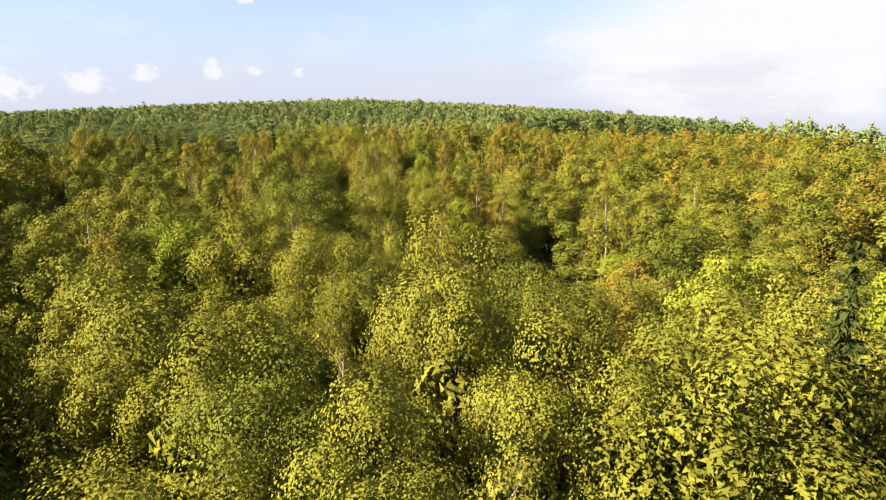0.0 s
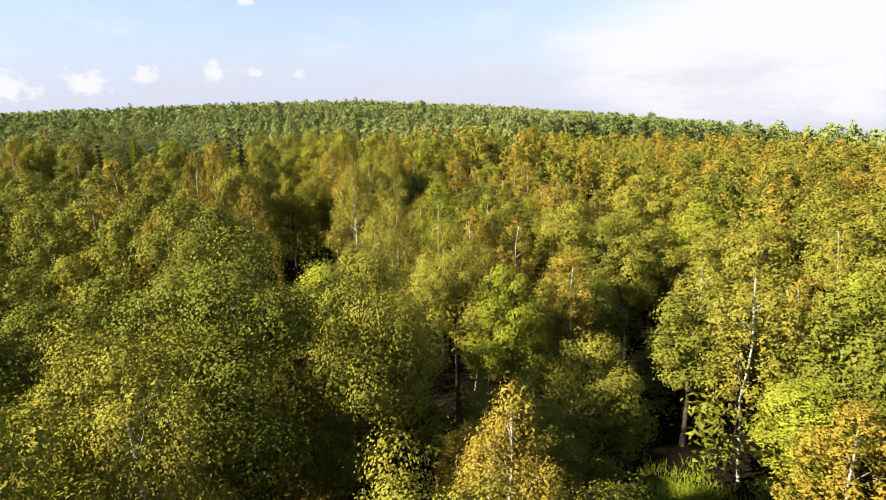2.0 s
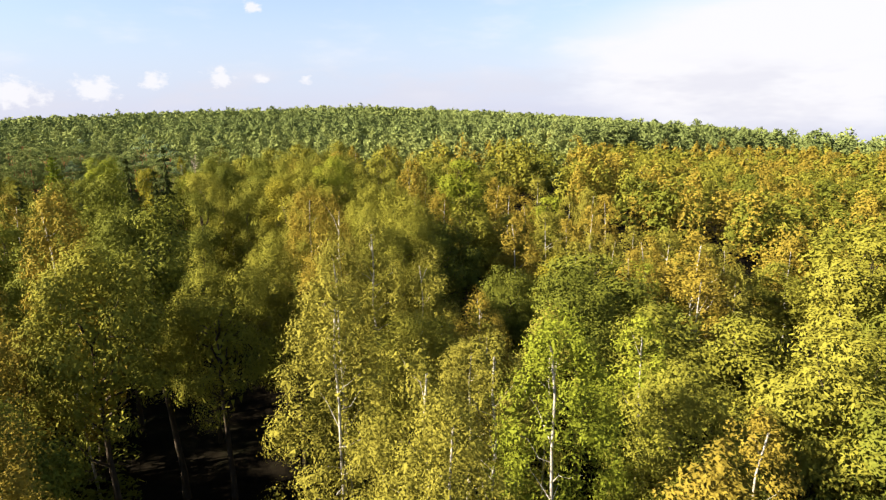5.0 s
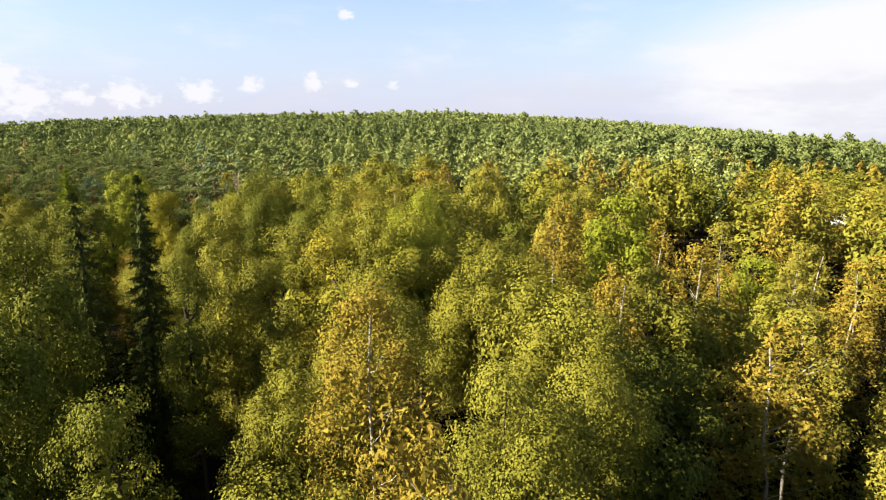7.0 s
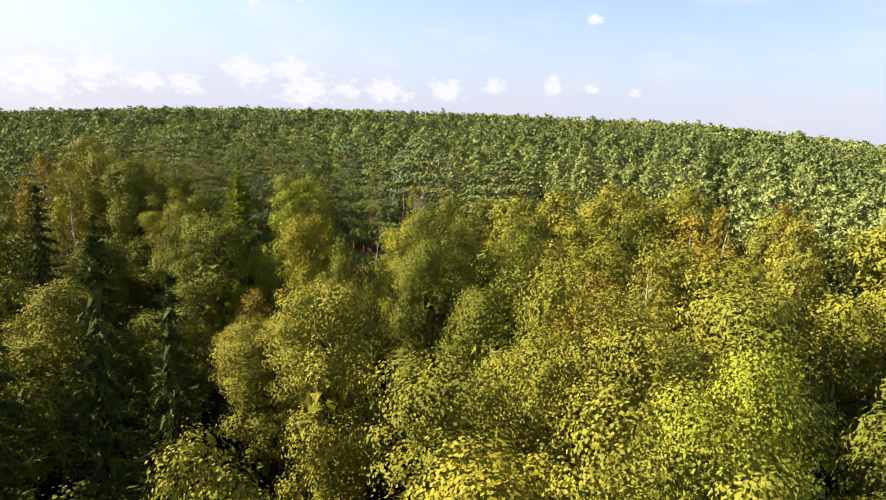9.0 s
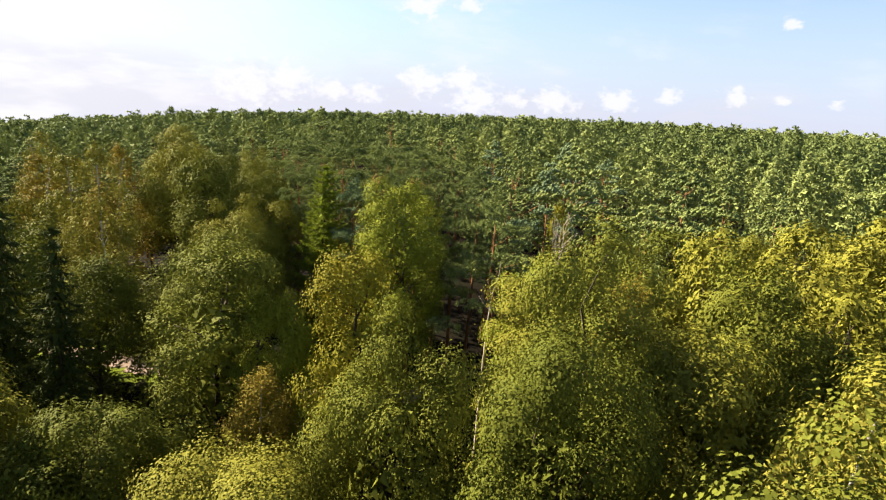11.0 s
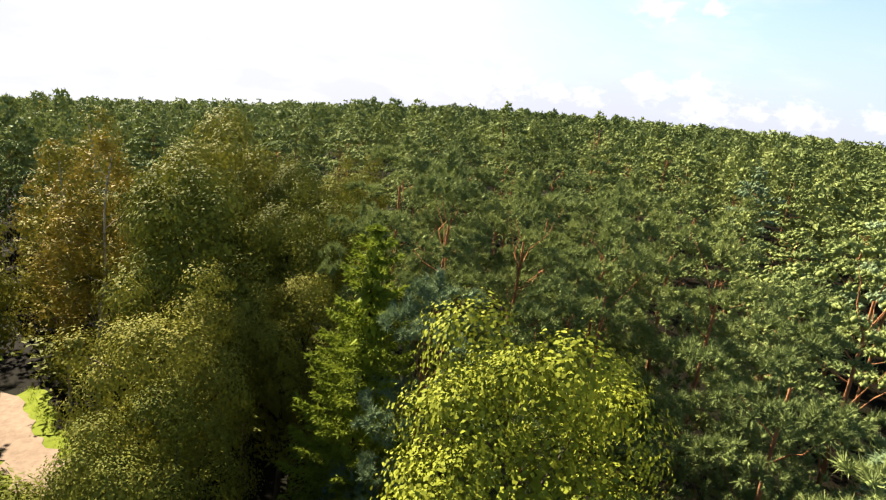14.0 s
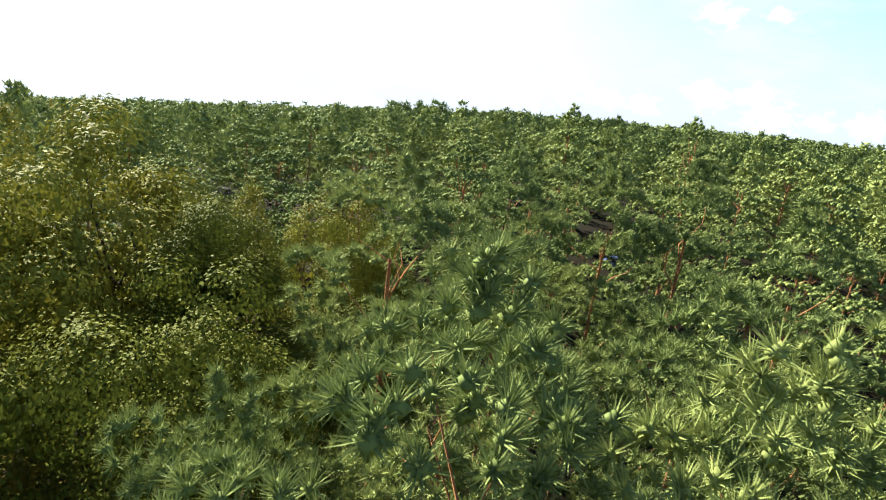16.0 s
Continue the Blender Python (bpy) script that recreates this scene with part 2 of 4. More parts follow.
def tube(heap, pts, radii, sides=6):
    pts = np.asarray(pts, float)
    rings = []
    for k, p in enumerate(pts):
        d = unit(pts[min(k + 1, len(pts) - 1)] - pts[max(k - 1, 0)])
        a = unit(np.cross(d, (0.31, 0.87, 0.11)))
        b = np.cross(d, a)
        t = np.linspace(0, 2 * math.pi, sides, endpoint=False)[:, None]
        rings.append(p + radii[k] * (np.cos(t) * a + np.sin(t) * b))
    v = np.concatenate(rings)
    f = [[k * sides + j, k * sides + (j + 1) % sides, (k + 1) * sides + (j + 1) % sides, (k + 1) * sides + j] for k in range(len(pts) - 1) for j in range(sides)]
    heap.add(v, np.array(f))


def bent(a, b, r, sag=0.0, steps=4, wobble=0.06):
    a, b = np.asarray(a, float), np.asarray(b, float)
    t = np.linspace(0, 1, steps + 1)[:, None]
    p = a + (b - a) * t
    p[1:-1] += r.normal(size=(steps - 1, 3)) * wobble * np.linalg.norm(b - a)
    p[:, 2] += sag * np.sin(t[:, 0] * math.pi)
    return p


def trunk_mesh(name, r, height=15.0, base=0.24, top=0.05, lean=0.3):
    h = Heap()
    pts = [(0, 0, -0.3)]
    xy = np.zeros(2)
    for k in range(1, 9):
        xy = xy + r.normal(size=2) * lean * 0.25
        pts.append((xy[0], xy[1], height * k / 8))
    tube(h, pts, np.r_[base * 1.45, np.linspace(base, top, 8)], 6)
    return h, np.array(pts)


def add_limbs(h, pts, ends, r, thick=0.09, lower=0.25):
    for e in ends:
        far = np.hypot(*e[:2])
        z0 = np.clip(e[2] - far * r.uniform(0.5, 1.1), pts[-1][2] * lower, pts[-1][2] * 0.93)
        foot = [np.interp(z0, pts[:, 2], pts[:, k]) for k in (0, 1)] + [z0]
        p = bent(foot, e, r, 0.0, 3)
        tube(h, p, np.linspace(thick, thick * 0.2, 4), 3)


def dome_points(n, radii, centre, r, low=-0.35, shell=(0.62, 0.95), lumpy=0.0):
    """Points near the skin of a crown, thinned where they crowd."""
    out = []
    while len(out) < n:
        d = unit(r.normal(size=3))
        if d[2] < low:
            continue
        p = d * r.uniform(*shell)
        best = [np.linalg.norm(p - q) for q in out]
        if best and min(best) < 1.25 / math.sqrt(n) and r.random() < 0.85:
            continue
        out.append(p)
    return np.array(out) * radii + centre


def sprays(h, centre, rad, away, count, per, leaf, spread, r, quad=False, up=0.45):
    """The leafy skin of one clump: short sprays of leaves that face outwards and upwards, with dark chinks between."""
    d = unit(r.normal(size=(int(count), 3)) + away * 0.35)
    d = d[(d @ away) > -0.45]
    n = len(d)
    if not n:
        return
    heart = centre + d * rad * r.uniform(0.84, 1.1, (n, 1))
    own = spread * r.uniform(0.7, 1.35, (n, 1))
    off = np.clip(r.normal(size=(n, per, 3)), -1.7, 1.7) * np.array([1, 1, 0.75])
    at = (heart[:, None] + off * own[:, None]).reshape(-1, 3)
    dd, off = np.repeat(d, per, 0), off.reshape(-1, 3)
    face = dd * 1.1 + off * 0.4 + np.array([0, 0, up]) + r.normal(size=dd.shape) * 0.2
    leaves(h, at, face, dd * 0.3 + off * 0.6 + r.normal(size=dd.shape) * 0.45, leaf, leaf * 0.74, 0.14, r, quad)


def broad_crown(name, seed, leaf=0.12, count=60, per=8, spread=0.17, clumps=40, radii=(3.0, 3.0, 5.6), mid=9.4, size=(0.6, 1.3), flat=0.85, low=-0.5, quad=False):
    """A leafy crown: rounded clumps on a dome, each set with sprays of leaves over older foliage; 15 m to the top, 3 m wide from the stem."""
    r = np.random.default_rng(seed)
    h = Heap()
    centre = np.array([0, 0, mid])
    cs = dome_points(clumps, np.array(radii) * 0.8, centre, r, low, (0.66, 1.12))
    for c in cs:
        s = r.uniform(*size)
        away = unit((c - centre) / np.array(radii))
        rad = np.array([s, s, s * flat])
        sprays(h, c, rad, away, count * s * s, per, leaf, spread, r, quad)
        # older leaves below the skin close the clump
        m = int(count * s * s * 2.0)
        e = unit(r.normal(size=(m, 3)) + away * 0.4)
        leaves(h, c + e * rad * r.uniform(0.45, 0.88, (m, 1)), e + r.normal(size=e.shape) * 0.5, r.normal(size=e.shape), leaf * 1.25, leaf * 1.0, 0.15, r)
    m = 500
    e = unit(r.normal(size=(m, 3)))
    leaves(h, centre + e * np.array(radii) * r.uniform(0.25, 0.58, (m, 1)), e + r.normal(size=e.shape) * 0.3, r.normal(size=e.shape), 0.36, 0.3, 0.12, r)
    return h.mesh(name, True), cs


def birch_crown(name, seed, leaf=0.09, bunches=120, count=13, per=6, spread=0.15):
    """Birch: a tall rounded crown of many small hanging bunches of leaves, airy enough to show its limbs."""
    r = np.random.default_rng(seed)
    h = Heap()
    ends = []
    for k in range(bunches):
        u = r.beta(1.35, 1.25)
        z = 4.6 + 10.2 * u
        wide = 2.2 * (1 - u ** 2.6) ** 0.75 * (0.5 + 0.5 * min(1, u * 3.2 + 0.15)) + 0.1
        a = r.uniform(0, 2 * math.pi)
        d = wide * math.sqrt(r.uniform(0.15, 1))
        p = np.array([math.cos(a) * d, math.sin(a) * d, z])
        if k % 6 == 0:
            ends.append(p + np.array([0, 0, 0.2]))
        s = r.uniform(0.75, 1.3) * (1.1 - 0.35 * u)
        rad = np.array([0.36, 0.36, 0.62]) * s
        away = unit(np.array([math.cos(a), math.sin(a), 0.5]))
        sprays(h, p, rad, away, count * s, per, leaf, spread, r, False, 0.2)
        n = 6
        e = unit(r.normal(size=(n, 3)))
        leaves(h, p + e * rad * 0.5, e, r.normal(size=e.shape), 0.26 * s, 0.2 * s, 0.1, r)
    return h.mesh(name), np.array(ends)


def shoots(h, at, way, long, broad, needles, r, ball=0.6):
    """Pine shoots: bushy brushes of needles, a soft ball with spines."""
    n = len(at)
    v, f = BALL0
    size = long * ball * r.uniform(0.8, 1.2, (n, 1, 1)) * (1 + 0.25 * r.uniform(-1, 1, (n, len(v), 1)))
    h.add((at[:, None] + v[None] * size).reshape(-1, 3), (np.arange(n)[:, None, None] * len(v) + f[None]).reshape(-1, 3))
    ways = unit(way)
    d = np.repeat(ways, needles, 0) * 0.75 + unit(r.normal(size=(n * needles, 3)))
    spikes(h, np.repeat(at, needles, 0) + unit(d) * long * 0.1, d, long * 1.05, broad, r)


def cushion(h, c, s, out, r, count, long, broad, needles, ball=0.6):
    """The end of a pine bough: a flat-bottomed plate of shoots over older, shaded needles."""
    rad = np.array([0.55, 0.55, 0.26]) * s
    d = unit(r.normal(size=(max(3, int(count * s * s)), 3)) + np.array([0, 0, 0.55]) + out * 0.2)
    d[:, 2] = np.where(d[:, 2] < -0.25, -d[:, 2], d[:, 2])
    at = c + d * rad * r.uniform(0.75, 1.1, (len(d), 1))
    shoots(h, at, d * 0.7 + np.array([0, 0, 0.55]) + out * 0.25, long, broad, needles, r, ball)


def pine_crown(name, seed, levels=6, boughs=4, count=12, long=0.21, broad=0.024, needles=58, ball=0.42, wide=3.0, low=7.0, high=16.0, big=1.25):
    """Scots pine: tiers of bent boughs that end in plates of bushy shoots, with dark gaps between them."""
    r = np.random.default_rng(seed)
    h = Heap()
    ends = []
    lobes = r.uniform(0, 6.28, 2)
    for k in range(levels):
        u = (k + 0.5) / levels
        z = low + (high - 0.9 - low) * u ** 0.9
        n = boughs if u < 0.8 else max(3, boughs - 1)
        turn = r.uniform(0, 6.28)
        for j in range(n):
            turn += 6.28 / n + r.normal() * 0.25
            if r.random() < 0.16 and u < 0.85:
                continue
            lobe = 0.82 + 0.2 * math.sin(turn + lobes[0]) + 0.12 * math.sin(2 * turn + lobes[1] + u * 5)
            reach = wide * (1 - u ** 2.5) ** 0.7 * lobe * r.uniform(0.75, 1.05) + 0.1
            out = np.array([math.cos(turn), math.sin(turn), 0])
            side = np.array([-out[1], out[0], 0])
            s = r.uniform(0.8, 1.25) * (1.15 - 0.4 * u) * big
            tip = out * reach + np.array([0, 0, z + reach * 0.12 + r.normal() * 0.2])
            ends.append(tip)
            cushion(h, tip, s, out, r, count, long, broad, needles, ball)
            for q in (-1, 1):
                if reach > 0.8 and r.random() < 0.68:
                    w = s * r.uniform(0.65, 0.95)
                    cushion(h, tip - out * s * r.uniform(0.35, 0.65) + side * q * s * r.uniform(0.5, 0.75) + np.array([0, 0, r.normal() * 0.14 - 0.06]), w, out, r, count, long, broad, needles, ball)
            if reach > 1.5 and r.random() < 0.4:
                cushion(h, out * reach * r.uniform(0.35, 0.5) + side * r.normal() * 0.3 + np.array([0, 0, z + 0.1]), s * 0.8, out, r, count, long, broad, needles, ball)
    for k in range(3):
        cushion(h, np.array([r.normal() * 0.12, r.normal() * 0.12, high - 0.8 + 0.3 * k]), (0.8 - 0.2 * k) * big, np.zeros(3), r, count, long, broad, needles, ball)
    return h.mesh(name, True), np.array(ends)


def whorl_crown(name, seed, levels=22, arms=7, wide=2.3, low=2.0, high=16.0, droop=0.35, curl=0.0, twigs=9, needle=0.2, per=7, hang=0.5, taper=0.8):
    """Spruce or larch: whorls of branches, each a plume of side twigs, narrowing to a spire."""
    r = np.random.default_rng(seed)
    h = Heap()
    ends = []
    for k in range(levels):
        u = k / (levels - 1)
        z = low + (high - 0.4 - low) * u
        reach = wide * (1 - u) ** taper + 0.16
        turn = r.uniform(0, 6.28)
        n_arms = max(4, int(arms * (1 - 0.35 * u)))
        for j in range(n_arms):
            turn += 6.28 / n_arms + r.normal() * 0.2
            L = reach * r.uniform(0.7, 1.15)
            out = np.array([math.cos(turn), math.sin(turn), 0])
            side = np.array([-out[1], out[0], 0])
            lift = r.normal() * 0.15
            n = max(4, int(twigs * L / wide * 2))
            t = np.linspace(0.12, 1, n)[:, None]
            line = np.array([0, 0, z]) + out * L * t + np.array([0, 0, 1.0]) * L * ((lift - droop) * t + curl * t ** 3)
            q = np.where(np.arange(n) % 2, 1.0, -1.0)[:, None]
            reach_side = 0.3 * L * (1.1 - t) + 0.06
            way = side * q + out * 0.9 + np.array([0, 0, -hang]) + r.normal(size=(n, 3)) * 0.15
            m = per
            s = np.tile(r.random((n, m, 1)), 1)
            at = (line[:, None] + unit(way)[:, None] * (reach_side[:, None] * s)).reshape(-1, 3)
            go = (np.repeat(unit(way), m, 0) * 0.8 + out * 0.3 + r.normal(size=(n * m, 3)) * 0.5)
            spikes(h, at, go, needle, needle * 0.3, r)
            spikes(h, line, np.tile(out + np.array([0, 0, curl * 2 - droop]), (n, 1)) + r.normal(size=(n, 3)) * 0.3, needle * 1.5, needle * 0.4, r)
            if j % 3 == 0:
                ends.append(line[-2])
        m = 14
        e = unit(r.normal(size=(m, 3)) * np.array([1, 1, 0.4]))
        leaves(h, np.array([0, 0, z - 0.1]) + e * reach * r.uniform(0.15, 0.5, (m, 1)), e + np.array([0, 0, 0.4]), e + np.array([0, 0, -1.0]), 0.45, 0.3, 0.1, r)
    return h.mesh(name), np.array(ends)


class Kind:
    """One sort of tree: some stems, limbs and crowns to choose from, in near and far detail."""

    def __init__(self, name, bark, crowns, seed, height=15.0, base=0.22, limb=0.08, lower=0.3, lean=0.3, bark_label="", stem_top=0.94):
        self.name, self.bark, self.height, self.bark_label = name, bark, height, bark_label
        self.sets = []
        for k, (crown, ends) in enumerate(crowns):
            r = np.random.default_rng(seed + k)
            stem, pts = trunk_mesh(name + "_trunk", r, height * stem_top, base, 0.035, lean)
            add_limbs(stem, pts, ends[:: max(1, len(ends) // 10)], r, limb, lower)
            stem = stem.mesh(name + "_trunk", True)
            stem.materials.append(bark)
            crown.materials.append(None)
            self.sets.append((stem, crown))

    def plant(self, x, y, height, radius, leaf, label, group, which, turn, tpl_radius=3.0, sink=0.0, tilt=0.0):
        stem, crown = self.sets[which % len(self.sets)]
        root = new(self.name)
        root.empty_display_size = 0.5
        s = radius / tpl_radius
        root.matrix_basis = Matrix.Translation((x, y, ground_z(x, y) - sink)) @ pose(0, 0, 0, tilt, 0, turn) @ Matrix.Diagonal((s, s, height / self.height, 1))
        tagged(root, label, "tree", group)
        for nm, me in (("trunk", stem), ("crown", crown)):
            ob = new(nm, me)
            ob.parent = root
            if nm == "crown":
                ob.material_slots[0].link = "OBJECT"
                ob.material_slots[0].material = leaf
        return root


# ---- the ground ----
def smooth(a, b, v):
    """From 0 at a to 1 at b."""
    t = min(1.0, max(0.0, (v - a) / (b - a)))
    return t * t * (3 - 2 * t)


RIDGE = ((-180, -4.5), (-60, -3.8), (-35, -3.3), (-28, -2.2), (-21, -1.5), (-11, -0.6), (-1, 0.1), (7, 0.5), (20, 0.4), (35, 0.1), (50, -0.5), (60, -1.2), (70, -2.2), (80, -3.2), (90, -4.2), (105, -5.0), (180, -4.5))


def ridge_up(yaw):
    return float(np.interp(yaw, [a for a, _ in RIDGE], [b for _, b in RIDGE]))


def ground_z(x, y):
    dx, dy = x + 15.0, y - 80.0
    far = math.hypot(dx, dy)
    yaw = math.degrees(math.atan2(-dx, dy))
    crest = 480.0
    fall = max(0.0, -0.53 * (x + 54) - 0.848 * (y - 131) - 12.0)
    west = 0.109 * fall * smooth(-58, -88, x) if x < -58 else 0.0
    near = 0.5 + 0.5 * math.sin(x * 0.05) * math.cos(y * 0.04)
    goal = 4.0 + far * math.tan(radians(ridge_up(yaw))) - max(0.0, far - crest) * 0.006
    return near + (goal - near) * smooth(60, 330, far) - west * (1 - smooth(200, 330, far))


def build_ground():
    h = Heap()
    rings = [0, 4, 8, 12, 16, 20, 25, 30, 36, 42, 50, 60, 70, 82, 95, 110, 130, 155, 185, 220, 260, 310, 370, 440, 520, 650, 900, 1500, 2600, 4200]
    seg = 144
    v = [(-15.0, 80.0, ground_z(-15, 80))]
    for q in rings[1:]:
        for k in range(seg):
            a = 2 * math.pi * k / seg
            x, y = -15 - q * math.sin(a), 80 + q * math.cos(a)
            v.append((x, y, ground_z(x, y)))
    f = [[0, 1 + k, 1 + (k + 1) % seg] for k in range(seg)]
    for j in range(len(rings) - 2):
        a, b = 1 + j * seg, 1 + (j + 1) * seg
        f += [[a + k, b + k, b + (k + 1) % seg, a + (k + 1) % seg] for k in range(seg)]
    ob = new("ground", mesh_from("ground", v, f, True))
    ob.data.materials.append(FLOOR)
    return tagged(ob, "forest floor of leaf litter and moss, tree shade painted in near black", "ground", kind="structure")


ground = build_ground()

# ---- ways and clearings ----
TRACK = ((-120.0, 101.0), (-95.0, 110.5), (-79.3, 117.2), (-71.8, 120.0), (-66.2, 122.3), (-61.5, 125.4), (-57.0, 127.6), (-53.4, 130.2), (-50.5, 136.0))
SIGHT = ((2.8, 27.0), (9.6, 47.0))
DITCH = ((-6.2, 52.5), (-9.5, 63.0), (-13.8, 73.0), (-18.0, 82.0), (-22.0, 92.0), (-25.0, 97.0))
HOLES = ((-28.6, 114.1), (-3.6, 48.5), (-8.0, 23.5), (3.9, 38.7), (8.2, 34.2), (-47.2, 126.2), (-20.3, 99.6), (-1.5, 53.0), (-43.3, 131.0), (-24.2, 104.4), (-42.5, 126.0), (-45.9, 113.4), (-33.7, 105.4), (-30.8, 110.0), (-39.6, 121.5), (-23.6, 101.5), (-27.0, 95.0), (-61.0, 117.6), (-9.3, 100.4), (-51.3, 139.1), (-48.1, 140.3), (-61.6, 150.2), (-66.0, 131.5), (-40.0, 131.0), (-68.0, 146.0), (-58.5, 144.8), (-74.0, 141.0))
GLADE = (10.6, 48.4, 2.6, 4.0)
CAMP = (46.0, 208.0)
CAR = (-112.0, 178.5)


VIEWS = (((-1.2, 16.7, 21.0), (10.6, 48.5, 0.2)), ((-1.2, 16.7, 21.0), (12.0, 47.0, 0.2)), ((-37.5, 122.1, 19.7), (-66.2, 122.3, -0.5)), ((-6.5, 60.0, 21.0), (43.5, 205.0, 1.5)), ((-9.5, 73.0, 21.0), (49.0, 196.0, 1.5)), ((-54.0, 131.0, 19.0), (CAR[0], CAR[1], 0.5)))  # open over low growth


def off_line(x, y, line):
    best = 1e9
    for (ax, ay), (bx, by) in zip(line, line[1:]):
        ux, uy = bx - ax, by - ay
        t = max(0.0, min(1.0, ((x - ax) * ux + (y - ay) * uy) / (ux * ux + uy * uy)))
        best = min(best, math.hypot(x - ax - t * ux, y - ay - t * uy))
    return best


def strip(name, line, half, mat, lift, wob=0.3, steps=14):
    """A worn way laid on the ground, with an uneven edge."""
    r = np.random.default_rng(5)
    pts = []
    for (ax, ay), (bx, by) in zip(line, line[1:]):
        for k in range(steps):
            pts.append((ax + (bx - ax) * k / steps, ay + (by - ay) * k / steps))
    pts.append(line[-1])
    v, f = [], []
    for k, (x, y) in enumerate(pts):
        a, b = pts[max(k - 1, 0)], pts[min(k + 1, len(pts) - 1)]
        d = math.hypot(b[0] - a[0], b[1] - a[1])
        nx, ny = -(b[1] - a[1]) / d, (b[0] - a[0]) / d
        for s in (-1, -0.5, 0, 0.5, 1):
            w = half * s + (r.normal() * wob if abs(s) == 1 else 0)
            px, py = x + nx * w, y + ny * w
            v.append((px, py, ground_z(px, py) + lift + (0.05 if abs(s) < 0.1 else 0.0)))
        if k:
            o = 5 * k
            f += [[o - 5 + j, o + j, o + 1 + j, o - 4 + j] for j in range(4)]
    ob = new(name, mesh_from(name, v, f, True))
    ob.data.materials.append(mat)
    return ob


tagged(strip("track_verge", TRACK, 2.3, TURF, 0.06, 0.5), "grassy verge beside the sandy forest track", "verge", kind="structure")
tagged(strip("track", TRACK, 1.05, SAND, 0.11), "pale sandy forest track with worn edges", "track", kind="structure")


def patch(name, cx, cy, rx, ry, mat, lift):
    v = [(cx, cy, ground_z(cx, cy) + lift)]
    r = np.random.default_rng(9)
    for ring in (0.5, 1.0):
        for k in range(28):
            a = 2 * math.pi * k / 28
            q = ring * (1 + 0.12 * r.normal() * (ring == 1.0))
            x, y = cx + rx * q * math.cos(a), cy + ry * q * math.sin(a)
            v.append((x, y, ground_z(x, y) + lift * (1.2 - ring)))
    f = [[0, 1 + k, 1 + (k + 1) % 28] for k in range(28)]
    f += [[1 + k, 29 + k, 29 + (k + 1) % 28, 1 + (k + 1) % 28] for k in range(28)]
    ob = new(name, mesh_from(name, v, f, True))
    ob.data.materials.append(mat)
    return ob


tagged(patch("glade_lawn", GLADE[0], GLADE[1], GLADE[2], GLADE[3], TURF, 0.25), "sunlit grass of a small forest glade", "lawn", kind="structure")

# ---- trees ----
NEAR, MID, FAR = {}, {}, {}
NEAR["oak"] = Kind("oak_tree", BARK, [broad_crown("oak_crown", s, 0.086, 84, 15, 0.17, quad=True) for s in (11, 12, 13)], 50, stem_top=0.72)
MID["oak"] = Kind("oak_tree", BARK, [broad_crown("oak_crown", s, 0.15, 52, 11, 0.2) for s in (14, 15, 16)], 55, stem_top=0.72)
FAR["oak"] = Kind("oak_tree", BARK, [broad_crown("oak_crown", s, 0.22, 32, 8, 0.25) for s in (21, 22, 23)], 60, stem_top=0.72)
NEAR["column"] = MID["column"] = FAR["column"] = Kind("oak_tree", BARK, [broad_crown("oak_crown", s, 0.095, 60, 13, 0.16, clumps=84, radii=(2.9, 2.9, 6.6), mid=8.4, size=(0.55, 1.05), low=-0.7, quad=True) for s in (17, 18)], 58, stem_top=0.72)
SLENDER = dict(clumps=40, radii=(1.6, 1.6, 6.2), mid=8.8, size=(0.45, 0.9), low=-0.65)
NEAR["slim"] = Kind("oak_tree", BARK, [broad_crown("oak_crown", s, 0.085, 90, 13, 0.16, quad=True, **SLENDER) for s in (24, 25, 26)], 51, base=0.15, stem_top=0.8)
MID["slim"] = FAR["slim"] = Kind("oak_tree", BARK, [broad_crown("oak_crown", s, 0.14, 56, 9, 0.18, **SLENDER) for s in (27, 28)], 56, base=0.15, stem_top=0.8)
NEAR["birch"] = Kind("birch_tree", BIRCH_BARK, [birch_crown("birch_crown", s, 0.085, 170, 24, 7, 0.15) for s in (31, 32)], 70, base=0.075, limb=0.024, lean=0.5)
MID["birch"] = Kind("birch_tree", BIRCH_BARK, [birch_crown("birch_crown", s, 0.13, 150, 15, 7, 0.16) for s in (33, 34)], 75, base=0.075, limb=0.024, lean=0.5)
FAR["birch"] = Kind("birch_tree", BIRCH_BARK, [birch_crown("birch_crown", s, 0.2, 120, 12, 5, 0.19) for s in (35, 36)], 78, base=0.08, limb=0.026, lean=0.5)
NEAR["pine"] = Kind("pine_tree", PINE_BARK, [pine_crown("pine_crown", s) for s in (41, 42, 43)], 80, height=16.0, base=0.13, limb=0.026, lower=0.4, stem_top=0.86, lean=0.15)
MID["pine"] = Kind("pine_tree", PINE_BARK, [pine_crown("pine_crown", s, count=12, long=0.23, broad=0.045, needles=13, ball=0.5) for s in (44, 45, 46, 40)], 85, height=16.0, base=0.13, limb=0.026, lower=0.4, stem_top=0.86, lean=0.15)
FAR["pine"] = Kind("pine_tree", PINE_BARK, [pine_crown("pine_crown", s, count=10, long=0.27, broad=0.09, needles=6, ball=0.6) for s in (47, 48, 49, 39)], 90, height=16.0, base=0.14, limb=0.035, lower=0.4, stem_top=0.86, lean=0.15)
